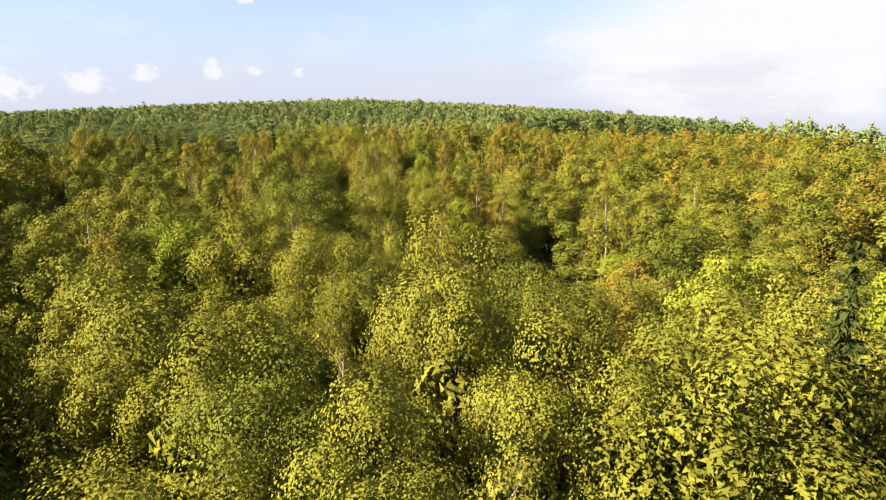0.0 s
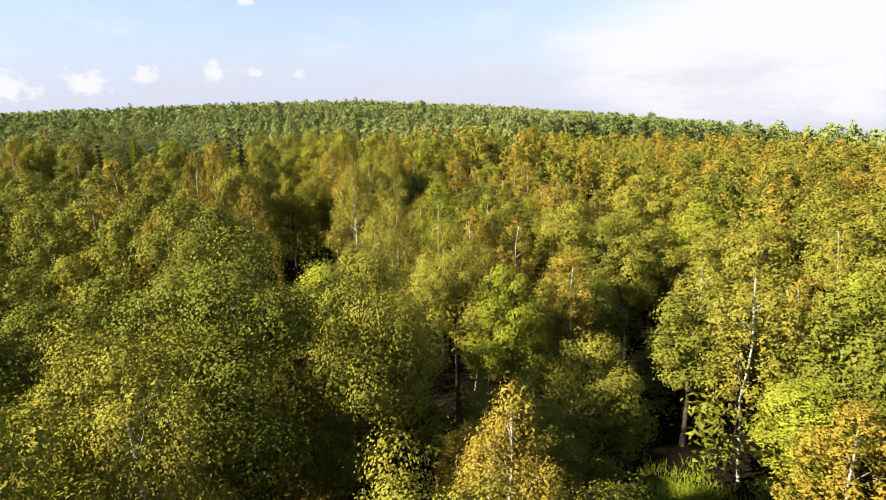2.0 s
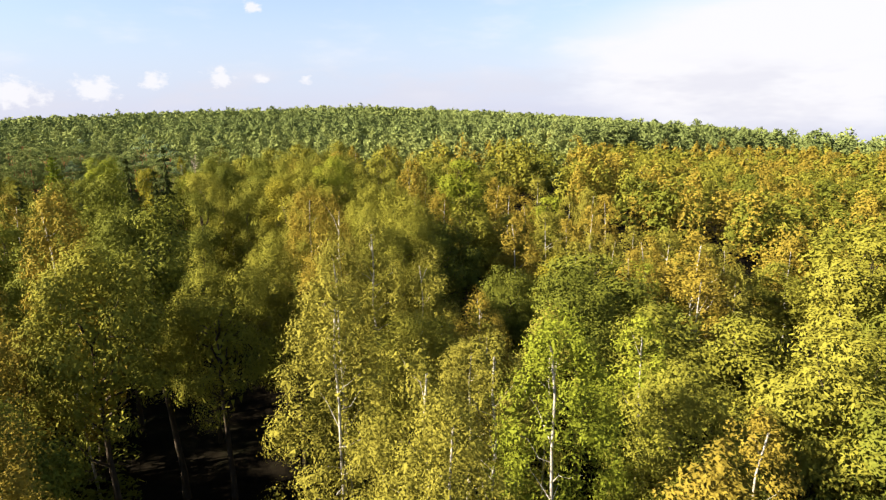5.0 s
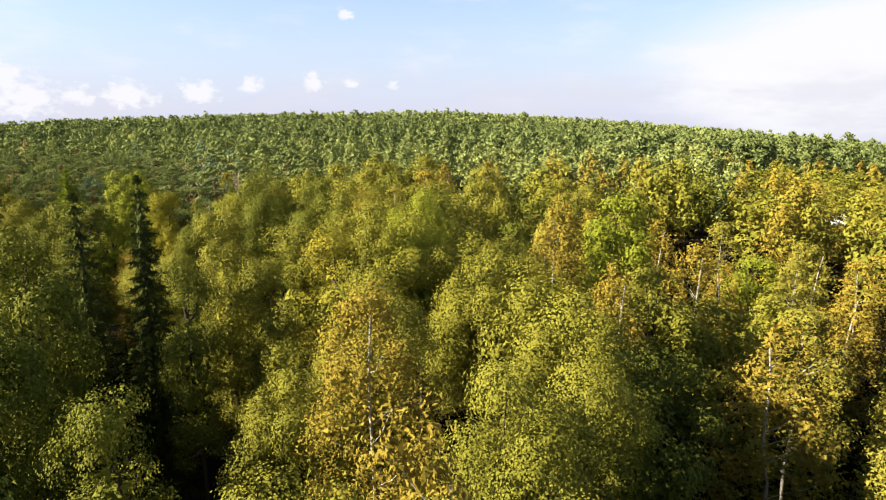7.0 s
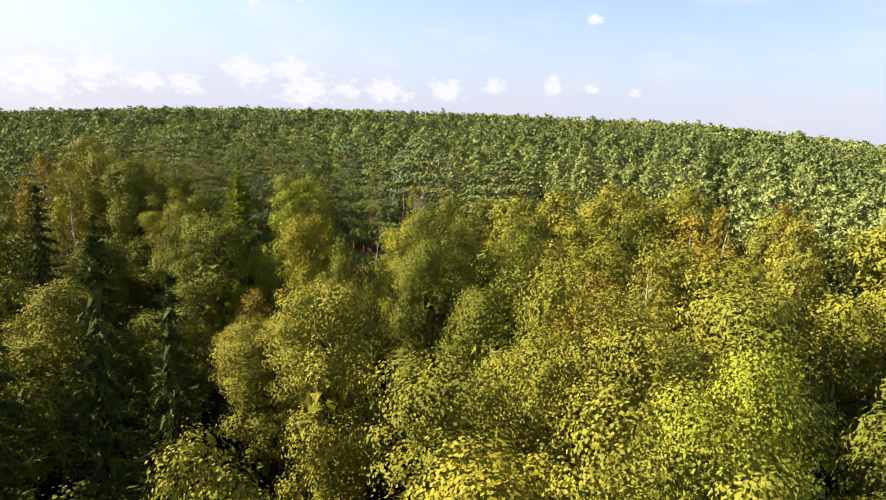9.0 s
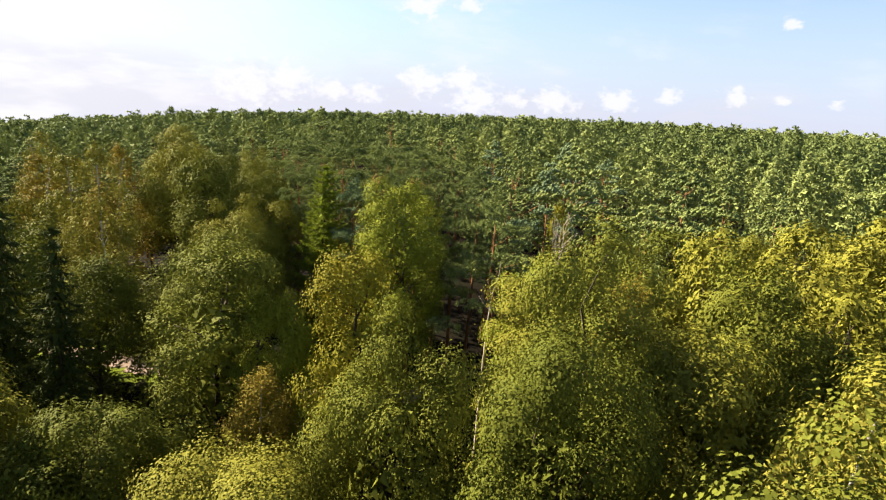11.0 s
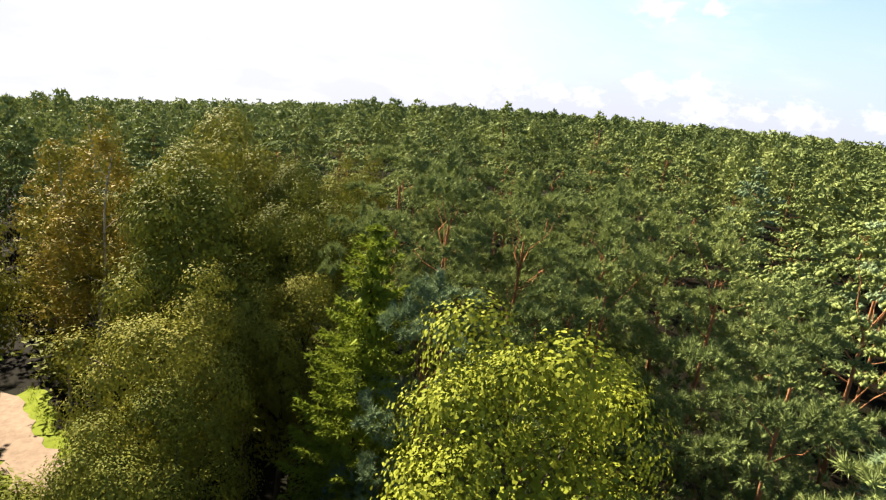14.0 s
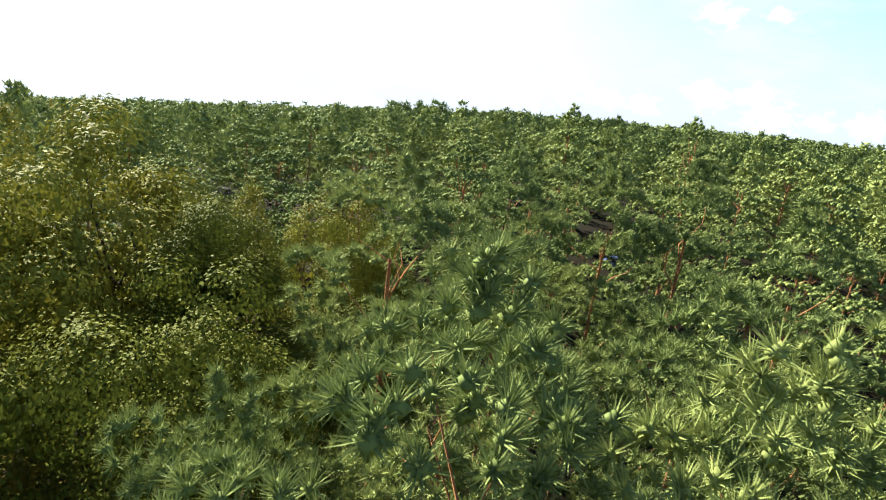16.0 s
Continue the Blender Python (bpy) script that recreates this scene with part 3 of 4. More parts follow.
NEAR["spruce"] = MID["spruce"] = FAR["spruce"] = Kind("spruce_tree", BARK, [whorl_crown("spruce_crown", 61, levels=26, arms=9, droop=0.42, curl=0.12, hang=1.1, twigs=12, needle=0.22, per=8)], 95, height=16.0, base=0.18, limb=0.02, stem_top=0.9)
NEAR["larch"] = MID["larch"] = FAR["larch"] = Kind("larch_tree", BARK, [whorl_crown("larch_crown", 62, levels=36, arms=11, wide=2.2, droop=0.05, curl=0.3, hang=0.2, twigs=17, needle=0.13, per=14, taper=0.6)], 98, height=16.0, base=0.13, limb=0.02, stem_top=0.9)
TEMPLATE_RADIUS = {"oak": 3.0, "birch": 2.25, "pine": 2.6, "spruce": 2.3, "larch": 2.2, "column": 3.0, "slim": 1.6}
ROUTE = ((0, 0), (-4, 40), (-7, 62), (-12, 84), (-16, 95), (-24, 109), (-34, 119), (-44, 126.6), (-56, 132), (-66, 136), (-76, 140))
WORDS = {
    ("oak", "oak_leaves"): "broad oak with dense yellow-green autumn leaves",
    ("column", "oak_leaves"): "tall full oak leafy down to the ground",
    ("column", "yellow_leaves"): "slim tall tree with golden yellow leaves down its stem",
    ("column", "green_leaves"): "tall full green tree leafy down to the ground",
    ("column", "lime_leaves"): "tall light green tree leafy down to the ground",
    ("oak", "green_leaves"): "broad oak with dark green leaves in the canopy",
    ("oak", "lime_leaves"): "young broadleaf tree with light lime-green leaves",
    ("oak", "yellow_leaves"): "broadleaf tree with bright yellow autumn leaves",
    ("oak", "rusty_leaves"): "small broadleaf tree with rusty brown leaves",
    ("birch", "birch_leaves"): "slender birch with olive-gold leaves and white stem",
    ("birch", "rusty_leaves"): "thin birch with rusty brown leaves and white stem",
    ("birch", "green_leaves"): "slim tall tree with dull green hanging foliage",
    ("birch", "lime_leaves"): "slender birch with fresh yellow-green leaves",
    ("birch", "yellow_leaves"): "slim tree with golden yellow autumn leaves",
    ("pine", "pine_needles"): "scots pine with green needle cushions and orange stem",
    ("pine", "blue_needles"): "pine with pale blue-green needle cushions",
    ("spruce", "spruce_needles"): "dark drooping spruce with a narrow pointed crown",
    ("spruce", "blue_needles"): "blue-green spruce with a narrow pointed crown",
    ("larch", "larch_needles"): "bright green larch with soft feathery branches",
}
oak, birch, pine, spruce, larch, column = "oak", "birch", "pine", "spruce", "larch", "column"
PLANTED = []


def tree(kind, x, y, top, radius, leaf):
    """A tree of a kind at a place, by the height of its top over the world's zero and the radius of its crown."""
    gap = off_line(x, y, ROUTE)
    book = NEAR if gap < (9.0 if kind == "pine" else 7.5) else MID if gap < 15 else FAR
    g = ground_z(x, y)
    PLANTED.append((x, y, radius, top))
    k = len(PLANTED)
    label = WORDS[(kind, leaf.name)]
    form = "slim" if kind in ("oak", "column") and radius < 2.05 else kind
    return book[form].plant(x, y, top - g, radius, leaf, label, kind + " trees of the forest", k, (k * 137.5) % 360, TEMPLATE_RADIUS[form])


tree(oak, -5.2, 9.6, 16.0, 2.9, OAK)
tree(spruce, 9.9, 14.2, 17.8, 1.9, SPRUCE)
tree(oak, -1.6, 10.8, 16.4, 2.4, OAK)
tree(oak, 6.6, 13.8, 16.5, 3.4, OAK)
tree(oak, 2.6, 13.2, 16.0, 2.6, OAK)
tree(oak, -12.0, 10.5, 15.5, 2.9, GREEN)
tree(oak, 12.6, 19.6, 15.5, 2.8, OAK)
tree(oak, 0.3, 18.0, 17.7, 2.6, OAK)
tree(oak, -7.8, 17.2, 16.7, 3.2, OAK)
tree(oak, -14.0, 24.0, 16.0, 2.9, OAK)
tree(oak, -3.6, 27.7, 15.1, 2.4, OAK)
tree(oak, -6.1, 29.5, 16.1, 2.6, OAK)
tree(oak, -2.4, 32.6, 15.4, 2.3, OAK)
tree(birch, -0.2, 35.8, 14.6, 1.8, RUST)
tree(oak, -11.6, 33.6, 15.4, 2.8, OAK)
tree(oak, -10.7, 38.0, 16.4, 2.8, OAK)
tree(oak, 14.1, 47.1, 9.3, 2.0, LIME)
tree(oak, 18.3, 49.8, 12.5, 3.0, GREEN)
tree(oak, 18.8, 44.6, 12.0, 2.9, GREEN)
tree(oak, 2.9, 36.9, 11.8, 1.6, OAK)
tree(oak, 4.4, 46.2, 11.4, 2.3, OAK)
tree(oak, 0.9, 43.6, 12.0, 2.1, OAK)
tree(oak, -9.2, 41.2, 17.3, 3.6, GREEN)
tree(oak, -4.4, 42.7, 17.0, 2.6, OAK)
tree(birch, 14.4, 52.4, 14.2, 2.4, BIRCH)
tree(oak, 38.2, 62.9, 13.3, 3.2, OAK)
tree(oak, -7.6, 50.3, 15.4, 1.6, LIME)
tree(oak, -9.4, 48.3, 14.4, 1.3, OAK)
tree(oak, -12.8, 50.2, 15.4, 2.8, GREEN)
tree(oak, 1.8, 54.6, 12.4, 2.1, LIME)
tree(birch, 5.4, 56.6, 12.6, 2.0, RUST)
tree(oak, -1.0, 56.0, 14.8, 2.6, OAK)
tree(birch, 16.4, 63.4, 11.6, 2.2, BIRCH)
tree(oak, -14.8, 55.0, 17.3, 3.0, GREEN)
tree(oak, 31.2, 69.5, 13.7, 3.4, OAK)
tree(birch, -5.8, 61.3, 14.3, 2.1, BIRCH)
tree(birch, -5.2, 65.7, 14.6, 2.0, BIRCH)
tree(oak, 10.0, 70.3, 12.4, 2.6, GREEN)
tree(birch, -14.7, 63.4, 16.0, 2.0, RUST)
tree(oak, 16.1, 73.1, 10.9, 2.6, OAK)
tree(birch, -2.0, 68.7, 15.7, 2.2, LIME)
tree(birch, -6.2, 68.8, 14.7, 2.0, BIRCH)
tree(oak, 9.3, 73.8, 13.2, 2.6, OAK)
tree(birch, 2.1, 74.4, 13.5, 1.9, LIME)
tree(birch, -9.0, 71.6, 16.0, 2.3, BIRCH)
tree(birch, -28.1, 68.6, 16.4, 2.2, BIRCH)
tree(oak, -36.8, 67.1, 13.4, 3.0, OAK)
tree(birch, -22.1, 73.1, 17.5, 2.0, RUST)
tree(birch, -9.7, 77.3, 16.3, 2.0, BIRCH)
tree(oak, -19.6, 75.7, 17.3, 2.6, OAK)
tree(oak, 19.3, 87.5, 14.2, 3.2, OAK)
tree(birch, -3.6, 80.6, 12.6, 1.9, RUST)
tree(oak, 1.8, 82.5, 14.2, 2.6, GREEN)
tree(birch, -6.0, 82.0, 14.4, 1.9, BIRCH)
tree(oak, -15.9, 79.5, 15.7, 2.4, OAK)
tree(birch, -8.8, 81.8, 16.0, 2.3, BIRCH)
tree(birch, 10.4, 88.9, 11.3, 2.4, RUST)
tree(birch, -10.9, 82.0, 17.4, 2.0, RUST)
tree(birch, -22.7, 79.5, 18.0, 2.0, RUST)
tree(oak, 3.4, 87.6, 13.0, 3.8, GREEN)
tree(oak, -13.6, 84.4, 15.6, 2.3, OAK)
tree(birch, 11.5, 92.4, 12.8, 2.4, RUST)
tree(oak, 1.9, 90.1, 12.4, 1.5, YELLOW)
tree(oak, -19.4, 81.6, 18.2, 1.8, GREEN)
# The next two oaks are added on the sunny side to shade the gap.
tree(oak, -25.8, 89.6, 16.6, 2.3, GREEN)
tree(oak, -28.2, 94.2, 17.0, 2.2, GREEN)
tree(birch, -32.9, 81.1, 16.6, 2.2, RUST)
tree(oak, -19.6, 87.3, 16.0, 1.2, GREEN)
tree(birch, -13.9, 90.8, 16.6, 2.3, RUST)
tree(oak, -8.2, 93.1, 15.9, 2.6, OAK)
tree(oak, -5.3, 95.2, 14.3, 2.6, GREEN)
tree(birch, 0.4, 98.6, 13.2, 2.2, RUST)
tree(oak, -8.3, 96.1, 16.3, 2.6, OAK)
tree(birch, 11.6, 102.5, 10.4, 2.4, RUST)
tree(birch, 3.3, 103.4, 12.7, 2.2, BIRCH)
tree(oak, -10.8, 100.6, 16.9, 2.7, OAK)
tree(birch, -7.9, 103.5, 17.4, 2.0, RUST)
tree(oak, -3.5, 105.3, 14.4, 2.6, OAK)
tree(oak, -15.5, 102.9, 18.1, 2.8, OAK)
tree(oak, -23.4, 97.6, 16.8, 1.2, GREEN)
tree(oak, -22.6, 99.6, 17.3, 1.2, OAK)
tree(oak, -20.8, 99.7, 16.6, 1.2, OAK)
tree(oak, -18.4, 102.2, 17.3, 1.8, YELLOW)
tree(oak, -15.2, 105.6, 18.2, 2.2, LIME)
tree(spruce, -27.2, 100.6, 18.9, 1.7, SPRUCE)
tree(spruce, -29.6, 99.4, 18.2, 1.8, SPRUCE)
tree(spruce, -30.0, 104.4, 16.8, 1.7, SPRUCE)
tree(oak, -21.6, 105.8, 17.1, 1.9, OAK)
tree(birch, 0.8, 112.5, 13.7, 2.2, RUST)
tree(oak, -16.6, 108.2, 17.6, 2.7, OAK)
tree(oak, -27.4, 108.2, 17.5, 1.6, OAK)
tree(oak, -19.0, 108.6, 17.6, 2.8, OAK)
tree(oak, -3.9, 116.5, 16.9, 2.7, LIME)
tree(oak, -23.4, 114.3, 17.9, 2.8, GREEN)
tree(oak, -15.7, 121.2, 17.5, 3.2, OAK)
tree(oak, -29.0, 118.4, 16.6, 2.3, GREEN)
tree(oak, -33.5, 117.2, 15.7, 2.2, GREEN)
tree(spruce, -47.8, 113.0, 15.2, 2.0, SPRUCE)
tree(spruce, -51.5, 112.0, 16.5, 2.2, SPRUCE)
tree(column, -43.2, 117.2, 16.2, 2.0, GREEN)
tree(oak, -41.8, 118.0, 14.5, 0.9, LIME)
tree(oak, -40.8, 118.7, 14.6, 0.8, LIME)
tree(column, -37.4, 118.9, 17.1, 1.4, YELLOW)
tree(oak, -31.4, 122.1, 17.5, 2.6, GREEN)
tree(oak, -13.2, 128.4, 16.4, 2.6, OAK)
tree(oak, -47.8, 119.4, 15.2, 2.2, GREEN)
# Two oaks added to keep sun off the track behind and cover it.
tree(oak, -52.5, 115.6, 13.6, 2.3, GREEN)
tree(oak, -57.2, 113.4, 14.2, 2.6, GREEN)
tree(oak, -34.9, 125.0, 15.9, 1.7, OAK)
tree(birch, -58.4, 117.7, 17.1, 2.2, BIRCH)
tree(oak, -52.6, 119.8, 12.4, 2.0, GREEN)
tree(oak, -28.8, 129.2, 16.6, 2.4, GREEN)
tree(oak, -37.2, 128.2, 15.4, 1.6, LIME)
tree(oak, -35.0, 131.2, 15.4, 2.1, GREEN)
tree(oak, -57.9, 125.1, 14.9, 2.6, OAK)
tree(birch, -71.8, 123.0, 16.0, 2.6, RUST)
tree(birch, -76.6, 121.2, 14.9, 2.4, BIRCH)
tree(birch, -82.0, 120.4, 14.2, 2.5, RUST)
tree(oak, -63.4, 126.6, 17.5, 2.8, GREEN)
tree(oak, -29.6, 137.0, 17.2, 2.8, OAK)
tree(larch, -55.1, 130.0, 16.5, 2.4, LARCH)
tree(pine, -53.1, 130.8, 15.7, 2.3, BLUE)
tree(column, -48.7, 131.0, 17.3, 2.9, LIME)
tree(pine, -44.1, 134.1, 16.2, 2.8, PINE)
tree(oak, -33.0, 137.4, 16.6, 2.6, OAK)
tree(oak, -60.2, 129.0, 13.9, 2.2, OAK)
tree(oak, -70.1, 127.0, 17.2, 2.8, OAK)
tree(birch, -41.3, 135.9, 15.6, 1.2, YELLOW)
tree(oak, -66.4, 129.0, 12.6, 1.7, RUST)
tree(birch, -89.7, 122.2, 15.5, 2.6, BIRCH)
tree(pine, -60.6, 131.6, 15.8, 1.8, PINE)
tree(pine, -53.2, 134.3, 15.6, 2.3, PINE)
tree(oak, -65.2, 130.9, 16.5, 2.6, GREEN)
tree(pine, -58.3, 133.5, 18.0, 2.6, PINE)
tree(oak, -73.7, 129.0, 17.3, 3.0, OAK)
tree(pine, -48.4, 137.1, 16.8, 2.6, PINE)
tree(oak, -36.8, 141.3, 15.1, 2.0, GREEN)
tree(pine, -53.3, 136.3, 17.1, 2.6, PINE)
tree(pine, -61.0, 134.4, 17.2, 2.4, PINE)
tree(pine, -57.0, 135.7, 17.7, 2.6, PINE)
tree(oak, -72.3, 131.8, 16.2, 2.6, GREEN)
tree(oak, -27.3, 145.6, 17.0, 3.2, OAK)
tree(pine, -45.2, 140.4, 17.1, 2.8, BLUE)
tree(pine, -39.5, 142.8, 15.4, 2.9, PINE)
tree(oak, -22.1, 148.1, 17.2, 3.0, OAK)
tree(pine, -55.7, 138.3, 17.6, 2.4, PINE)
tree(pine, -52.3, 139.5, 17.9, 2.6, PINE)
tree(pine, -63.0, 136.4, 17.0, 2.4, PINE)
tree(pine, -66.6, 135.5, 17.7, 2.9, PINE)
tree(pine, -60.2, 138.0, 17.0, 2.5, PINE)
tree(pine, -55.3, 140.8, 17.8, 2.8, PINE)
tree(pine, -49.8, 142.6, 18.2, 2.9, PINE)
tree(pine, -46.6, 144.7, 17.8, 3.0, PINE)
tree(oak, -75.8, 136.1, 16.5, 2.2, OAK)
tree(pine, -58.5, 141.5, 17.8, 2.6, PINE)
tree(pine, -60.6, 141.0, 15.8, 2.4, PINE)
tree(pine, -69.9, 139.7, 17.8, 2.9, PINE)
tree(oak, 24.6, 169.0, 10.6, 3.6, LIME)
tree(pine, -63.0, 143.4, 18.0, 2.9, PINE)
tree(pine, -69.4, 142.9, 18.0, 2.6, PINE)
tree(oak, -23.5, 157.5, 15.6, 3.0, OAK)
tree(pine, -67.8, 144.7, 18.5, 2.6, PINE)
tree(pine, -51.8, 153.8, 18.7, 2.9, PINE)
tree(pine, -84.0, 144.4, 17.1, 2.9, PINE)
tree(pine, -73.0, 149.0, 17.2, 2.8, PINE)
tree(pine, -100.2, 142.5, 15.1, 2.9, PINE)
tree(pine, -46.8, 165.9, 17.6, 2.9, PINE)
tree(oak, 23.1, 187.1, 15.0, 4.0, GREEN)
tree(pine, -101.3, 153.7, 16.2, 2.9, PINE)
tree(birch, 69.9, 207.7, 8.8, 3.0, RUST)
tree(birch, 101.0, 220.9, 7.8, 3.0, RUST)
tree(pine, -104.7, 163.8, 19.7, 2.9, PINE)
tree(oak, 35.9, 207.3, 6.6, 4.0, LIME)
tree(pine, -96.0, 170.5, 19.9, 2.9, PINE)
tree(birch, 75.8, 223.4, 9.5, 3.0, RUST)


# ---- the wood between them ----
def pine_land(x, y):
    if x < -36 and y > 128.5 and y > 128.5 - 0.75 * (x + 62) * (x < -62):
        return True
    if x < -82 and y > 112:
        return True
    return y > 153 - 0.1 * x and (x < 16 or y > 232) or y > 262


def usual_top(x, y):
    """Canopy height near a place, from the trees around it."""
    near = sorted((math.hypot(x - a, y - b), t) for a, b, _, t in HAND)[:5]
    w = [1 / (d + 2) ** 2 for d, _ in near]
    return sum(t * k for (_, t), k in zip(near, w)) / sum(w)


def low_growth(x, y, top):
    """Keeps the growth low where the place lies open to its tracks and parking spots."""
    for (ax, ay, az), (bx, by, bz) in VIEWS:
        ux, uy = bx - ax, by - ay
        k = ((x - ax) * ux + (y - ay) * uy) / (ux * ux + uy * uy)
        if 0.5 < k < 1.04 and math.hypot(x - ax - k * ux, y - ay - k * uy) < 1.2:
            top = min(top, az + (bz - az) * k - 0.4)
    dx, dy = GLADE[0] - x, GLADE[1] - y
    d = 0.95 * dx + 0.31 * dy
    if 0 < d < 26 and abs(0.31 * dx - 0.95 * dy) < 4.0:
        top = min(top, 1.5 + 0.6 * max(0.0, d - 1.5))
    return top


HAND = list(PLANTED)
r = np.random.default_rng(77)
spots = []
for gx in range(-40, 26):
    for gy in range(-1, 50):
        spots.append((gx * 4.0 + r.normal() * 1.0, gy * 4.0 + r.normal() * 1.0))
        if pine_land(*spots[-1]):
            spots.append((gx * 4.0 + 2.0 + r.normal() * 0.8, gy * 4.0 + 2.0 + r.normal() * 1.1))
for x, y in spots:
    gap = off_line(x, y, ROUTE)
    if gap > 38 or y < 2:
        continue
    west = y > 50 and x < np.interp(y, (50, 84, 109, 127), (-10, -16, -28, -48))
    kind = "pine" if pine_land(x, y) else ("birch" if r.random() < (0.6 if x > 0 and y > 84 else 0.06 if west else 0.28) else "oak")
    if r.random() < (0.27 if kind == "pine" else 0.15 if west else 0.06) or any(math.hypot(x - a, y - c) < 3.0 for a, c in HOLES):
        continue
    radius = {"oak": 2.6, "birch": 2.0, "pine": 2.7}[kind] * r.uniform(0.8, 1.15)
    if any(abs(x - a) < 6 and math.hypot(x - a, y - b) < (1.04 if kind == "pine" else 0.66) * (radius + q) for a, b, q, _ in PLANTED):
        continue
    if off_line(x, y, TRACK) < 2.6 or off_line(x, y, DITCH) < (4.3 if y < 78 else 4.0) or off_line(x, y, SIGHT) < 2.6 or math.hypot((x - GLADE[0]) / 3.4, (y - GLADE[1]) / 6.0) < 1:
        continue
    top = usual_top(x, y) - (r.uniform(-0.3, 4.5) if kind == "pine" else r.uniform(1.0, 4.5) if west else r.uniform(0.6, 2.6))
    top = low_growth(x, y, top)
    if top < ground_z(x, y) + 2.5:
        continue
    roll = r.random()
    if kind == "pine":
        leaf = PINE if roll < 0.9 else BLUE
    elif kind == "birch":
        leaf = RUST if roll < (0.6 if x > 0 else 0.3) else BIRCH
    else:
        # In the west mostly the darker green: leaf colour deepens the shaded gaps.
        leaf = OAK if roll < (0.25 if west else 0.6) else GREEN if roll < 0.9 or west else LIME
    tree(kind, x, y, top, radius, leaf)


# ---- woods further off, too many to count ----
def far_pine(seed, boughs, spikes_each, long, broad, big):
    rr = np.random.default_rng(seed)
    h = Heap()
    turn = 0.0
    for k in range(boughs):
        u = (k + 0.5) / boughs
        z = 7.0 + 8.3 * u ** 0.8
        reach = 2.2 * (1 - u ** 2.2) ** 0.7 * rr.uniform(0.6, 1.0)
        turn += 2.4 + rr.normal() * 0.35
        out = np.array([math.cos(turn), math.sin(turn), 0])
        c = out * reach + np.array([0, 0, z + rr.normal() * 0.2])
        s = rr.uniform(0.8, 1.3) * (1.1 - 0.4 * u) * big
        rad = np.array([0.48, 0.48, 0.46]) * s
        d = unit(rr.normal(size=(spikes_each, 3)) + np.array([0, 0, 0.35]))
        leaves(h, c + d * rad * 0.8, d + rr.normal(size=d.shape) * 0.2, rr.normal(size=d.shape), long * 1.15, long, 0.2, rr)
        spikes(h, c + d * rad * 0.7, d + np.array([0, 0, 0.5]), long, broad, rr)
    return h.arrays()


def far_birch(seed, bunches, per, leaf):
    rr = np.random.default_rng(seed)
    h = Heap()
    for k in range(bunches):
        u = rr.beta(1.4, 1.2)
        wide = 2.2 * (1 - u ** 2.6) ** 0.75 + 0.1
        a = rr.uniform(0, 6.28)
        d = wide * math.sqrt(rr.uniform(0.15, 1))
        p = np.array([math.cos(a) * d, math.sin(a) * d, 6.0 + 9.4 * u])
        e = unit(rr.normal(size=(per, 3)))
        leaves(h, p + e * np.array([0.4, 0.4, 0.65]), e + np.array([math.cos(a), math.sin(a), 0.7]) * 0.7, rr.normal(size=(per, 3)), leaf, leaf * 0.8, 0.15, rr)
    return h.arrays()


def far_broad(seed, clumps, per, leaf):
    rr = np.random.default_rng(seed)
    h = Heap()
    centre = np.array([0, 0, 10.6])
    cs = dome_points(clumps, np.array([2.3, 2.3, 4.2]), centre, rr, -0.3, (0.75, 1.05))
    for c in cs:
        s = rr.uniform(0.75, 1.25)
        away = unit(c - centre)
        d = unit(rr.normal(size=(per, 3)) + away * 0.5)
        leaves(h, c + d * np.array([1, 1, 0.85]) * s * rr.uniform(0.6, 1.1, (per, 1)), d + np.array([0, 0, 0.3]) + rr.normal(size=(per, 3)) * 0.3, rr.normal(size=(per, 3)), leaf, leaf * 0.85, 0.15, rr)
    return h.arrays()


def wood(name, label, places, shapes, mat):
    """Many trees joined into one body of wood."""
    verts, faces, n = [], [], 0
    rr = np.random.default_rng(len(places))
    for k, (x, y, top, wide) in enumerate(places):
        v, f = shapes[k % len(shapes)]
        a = rr.uniform(0, 6.28)
        c, s = math.cos(a) * wide, math.sin(a) * wide
        g = ground_z(x, y)
        tall = (top - g) / 16.0
        verts.append(np.stack([x + v[:, 0] * c - v[:, 1] * s, y + v[:, 0] * s + v[:, 1] * c, g + v[:, 2] * tall], 1))
        faces.extend([[i + n for i in q] for q in f])
        n += len(v)
    me = mesh_from(name, np.concatenate(verts).tolist(), faces, False)
    me.materials.append(mat)
    return tagged(new(name, me), label, "woodland", kind="stuff")


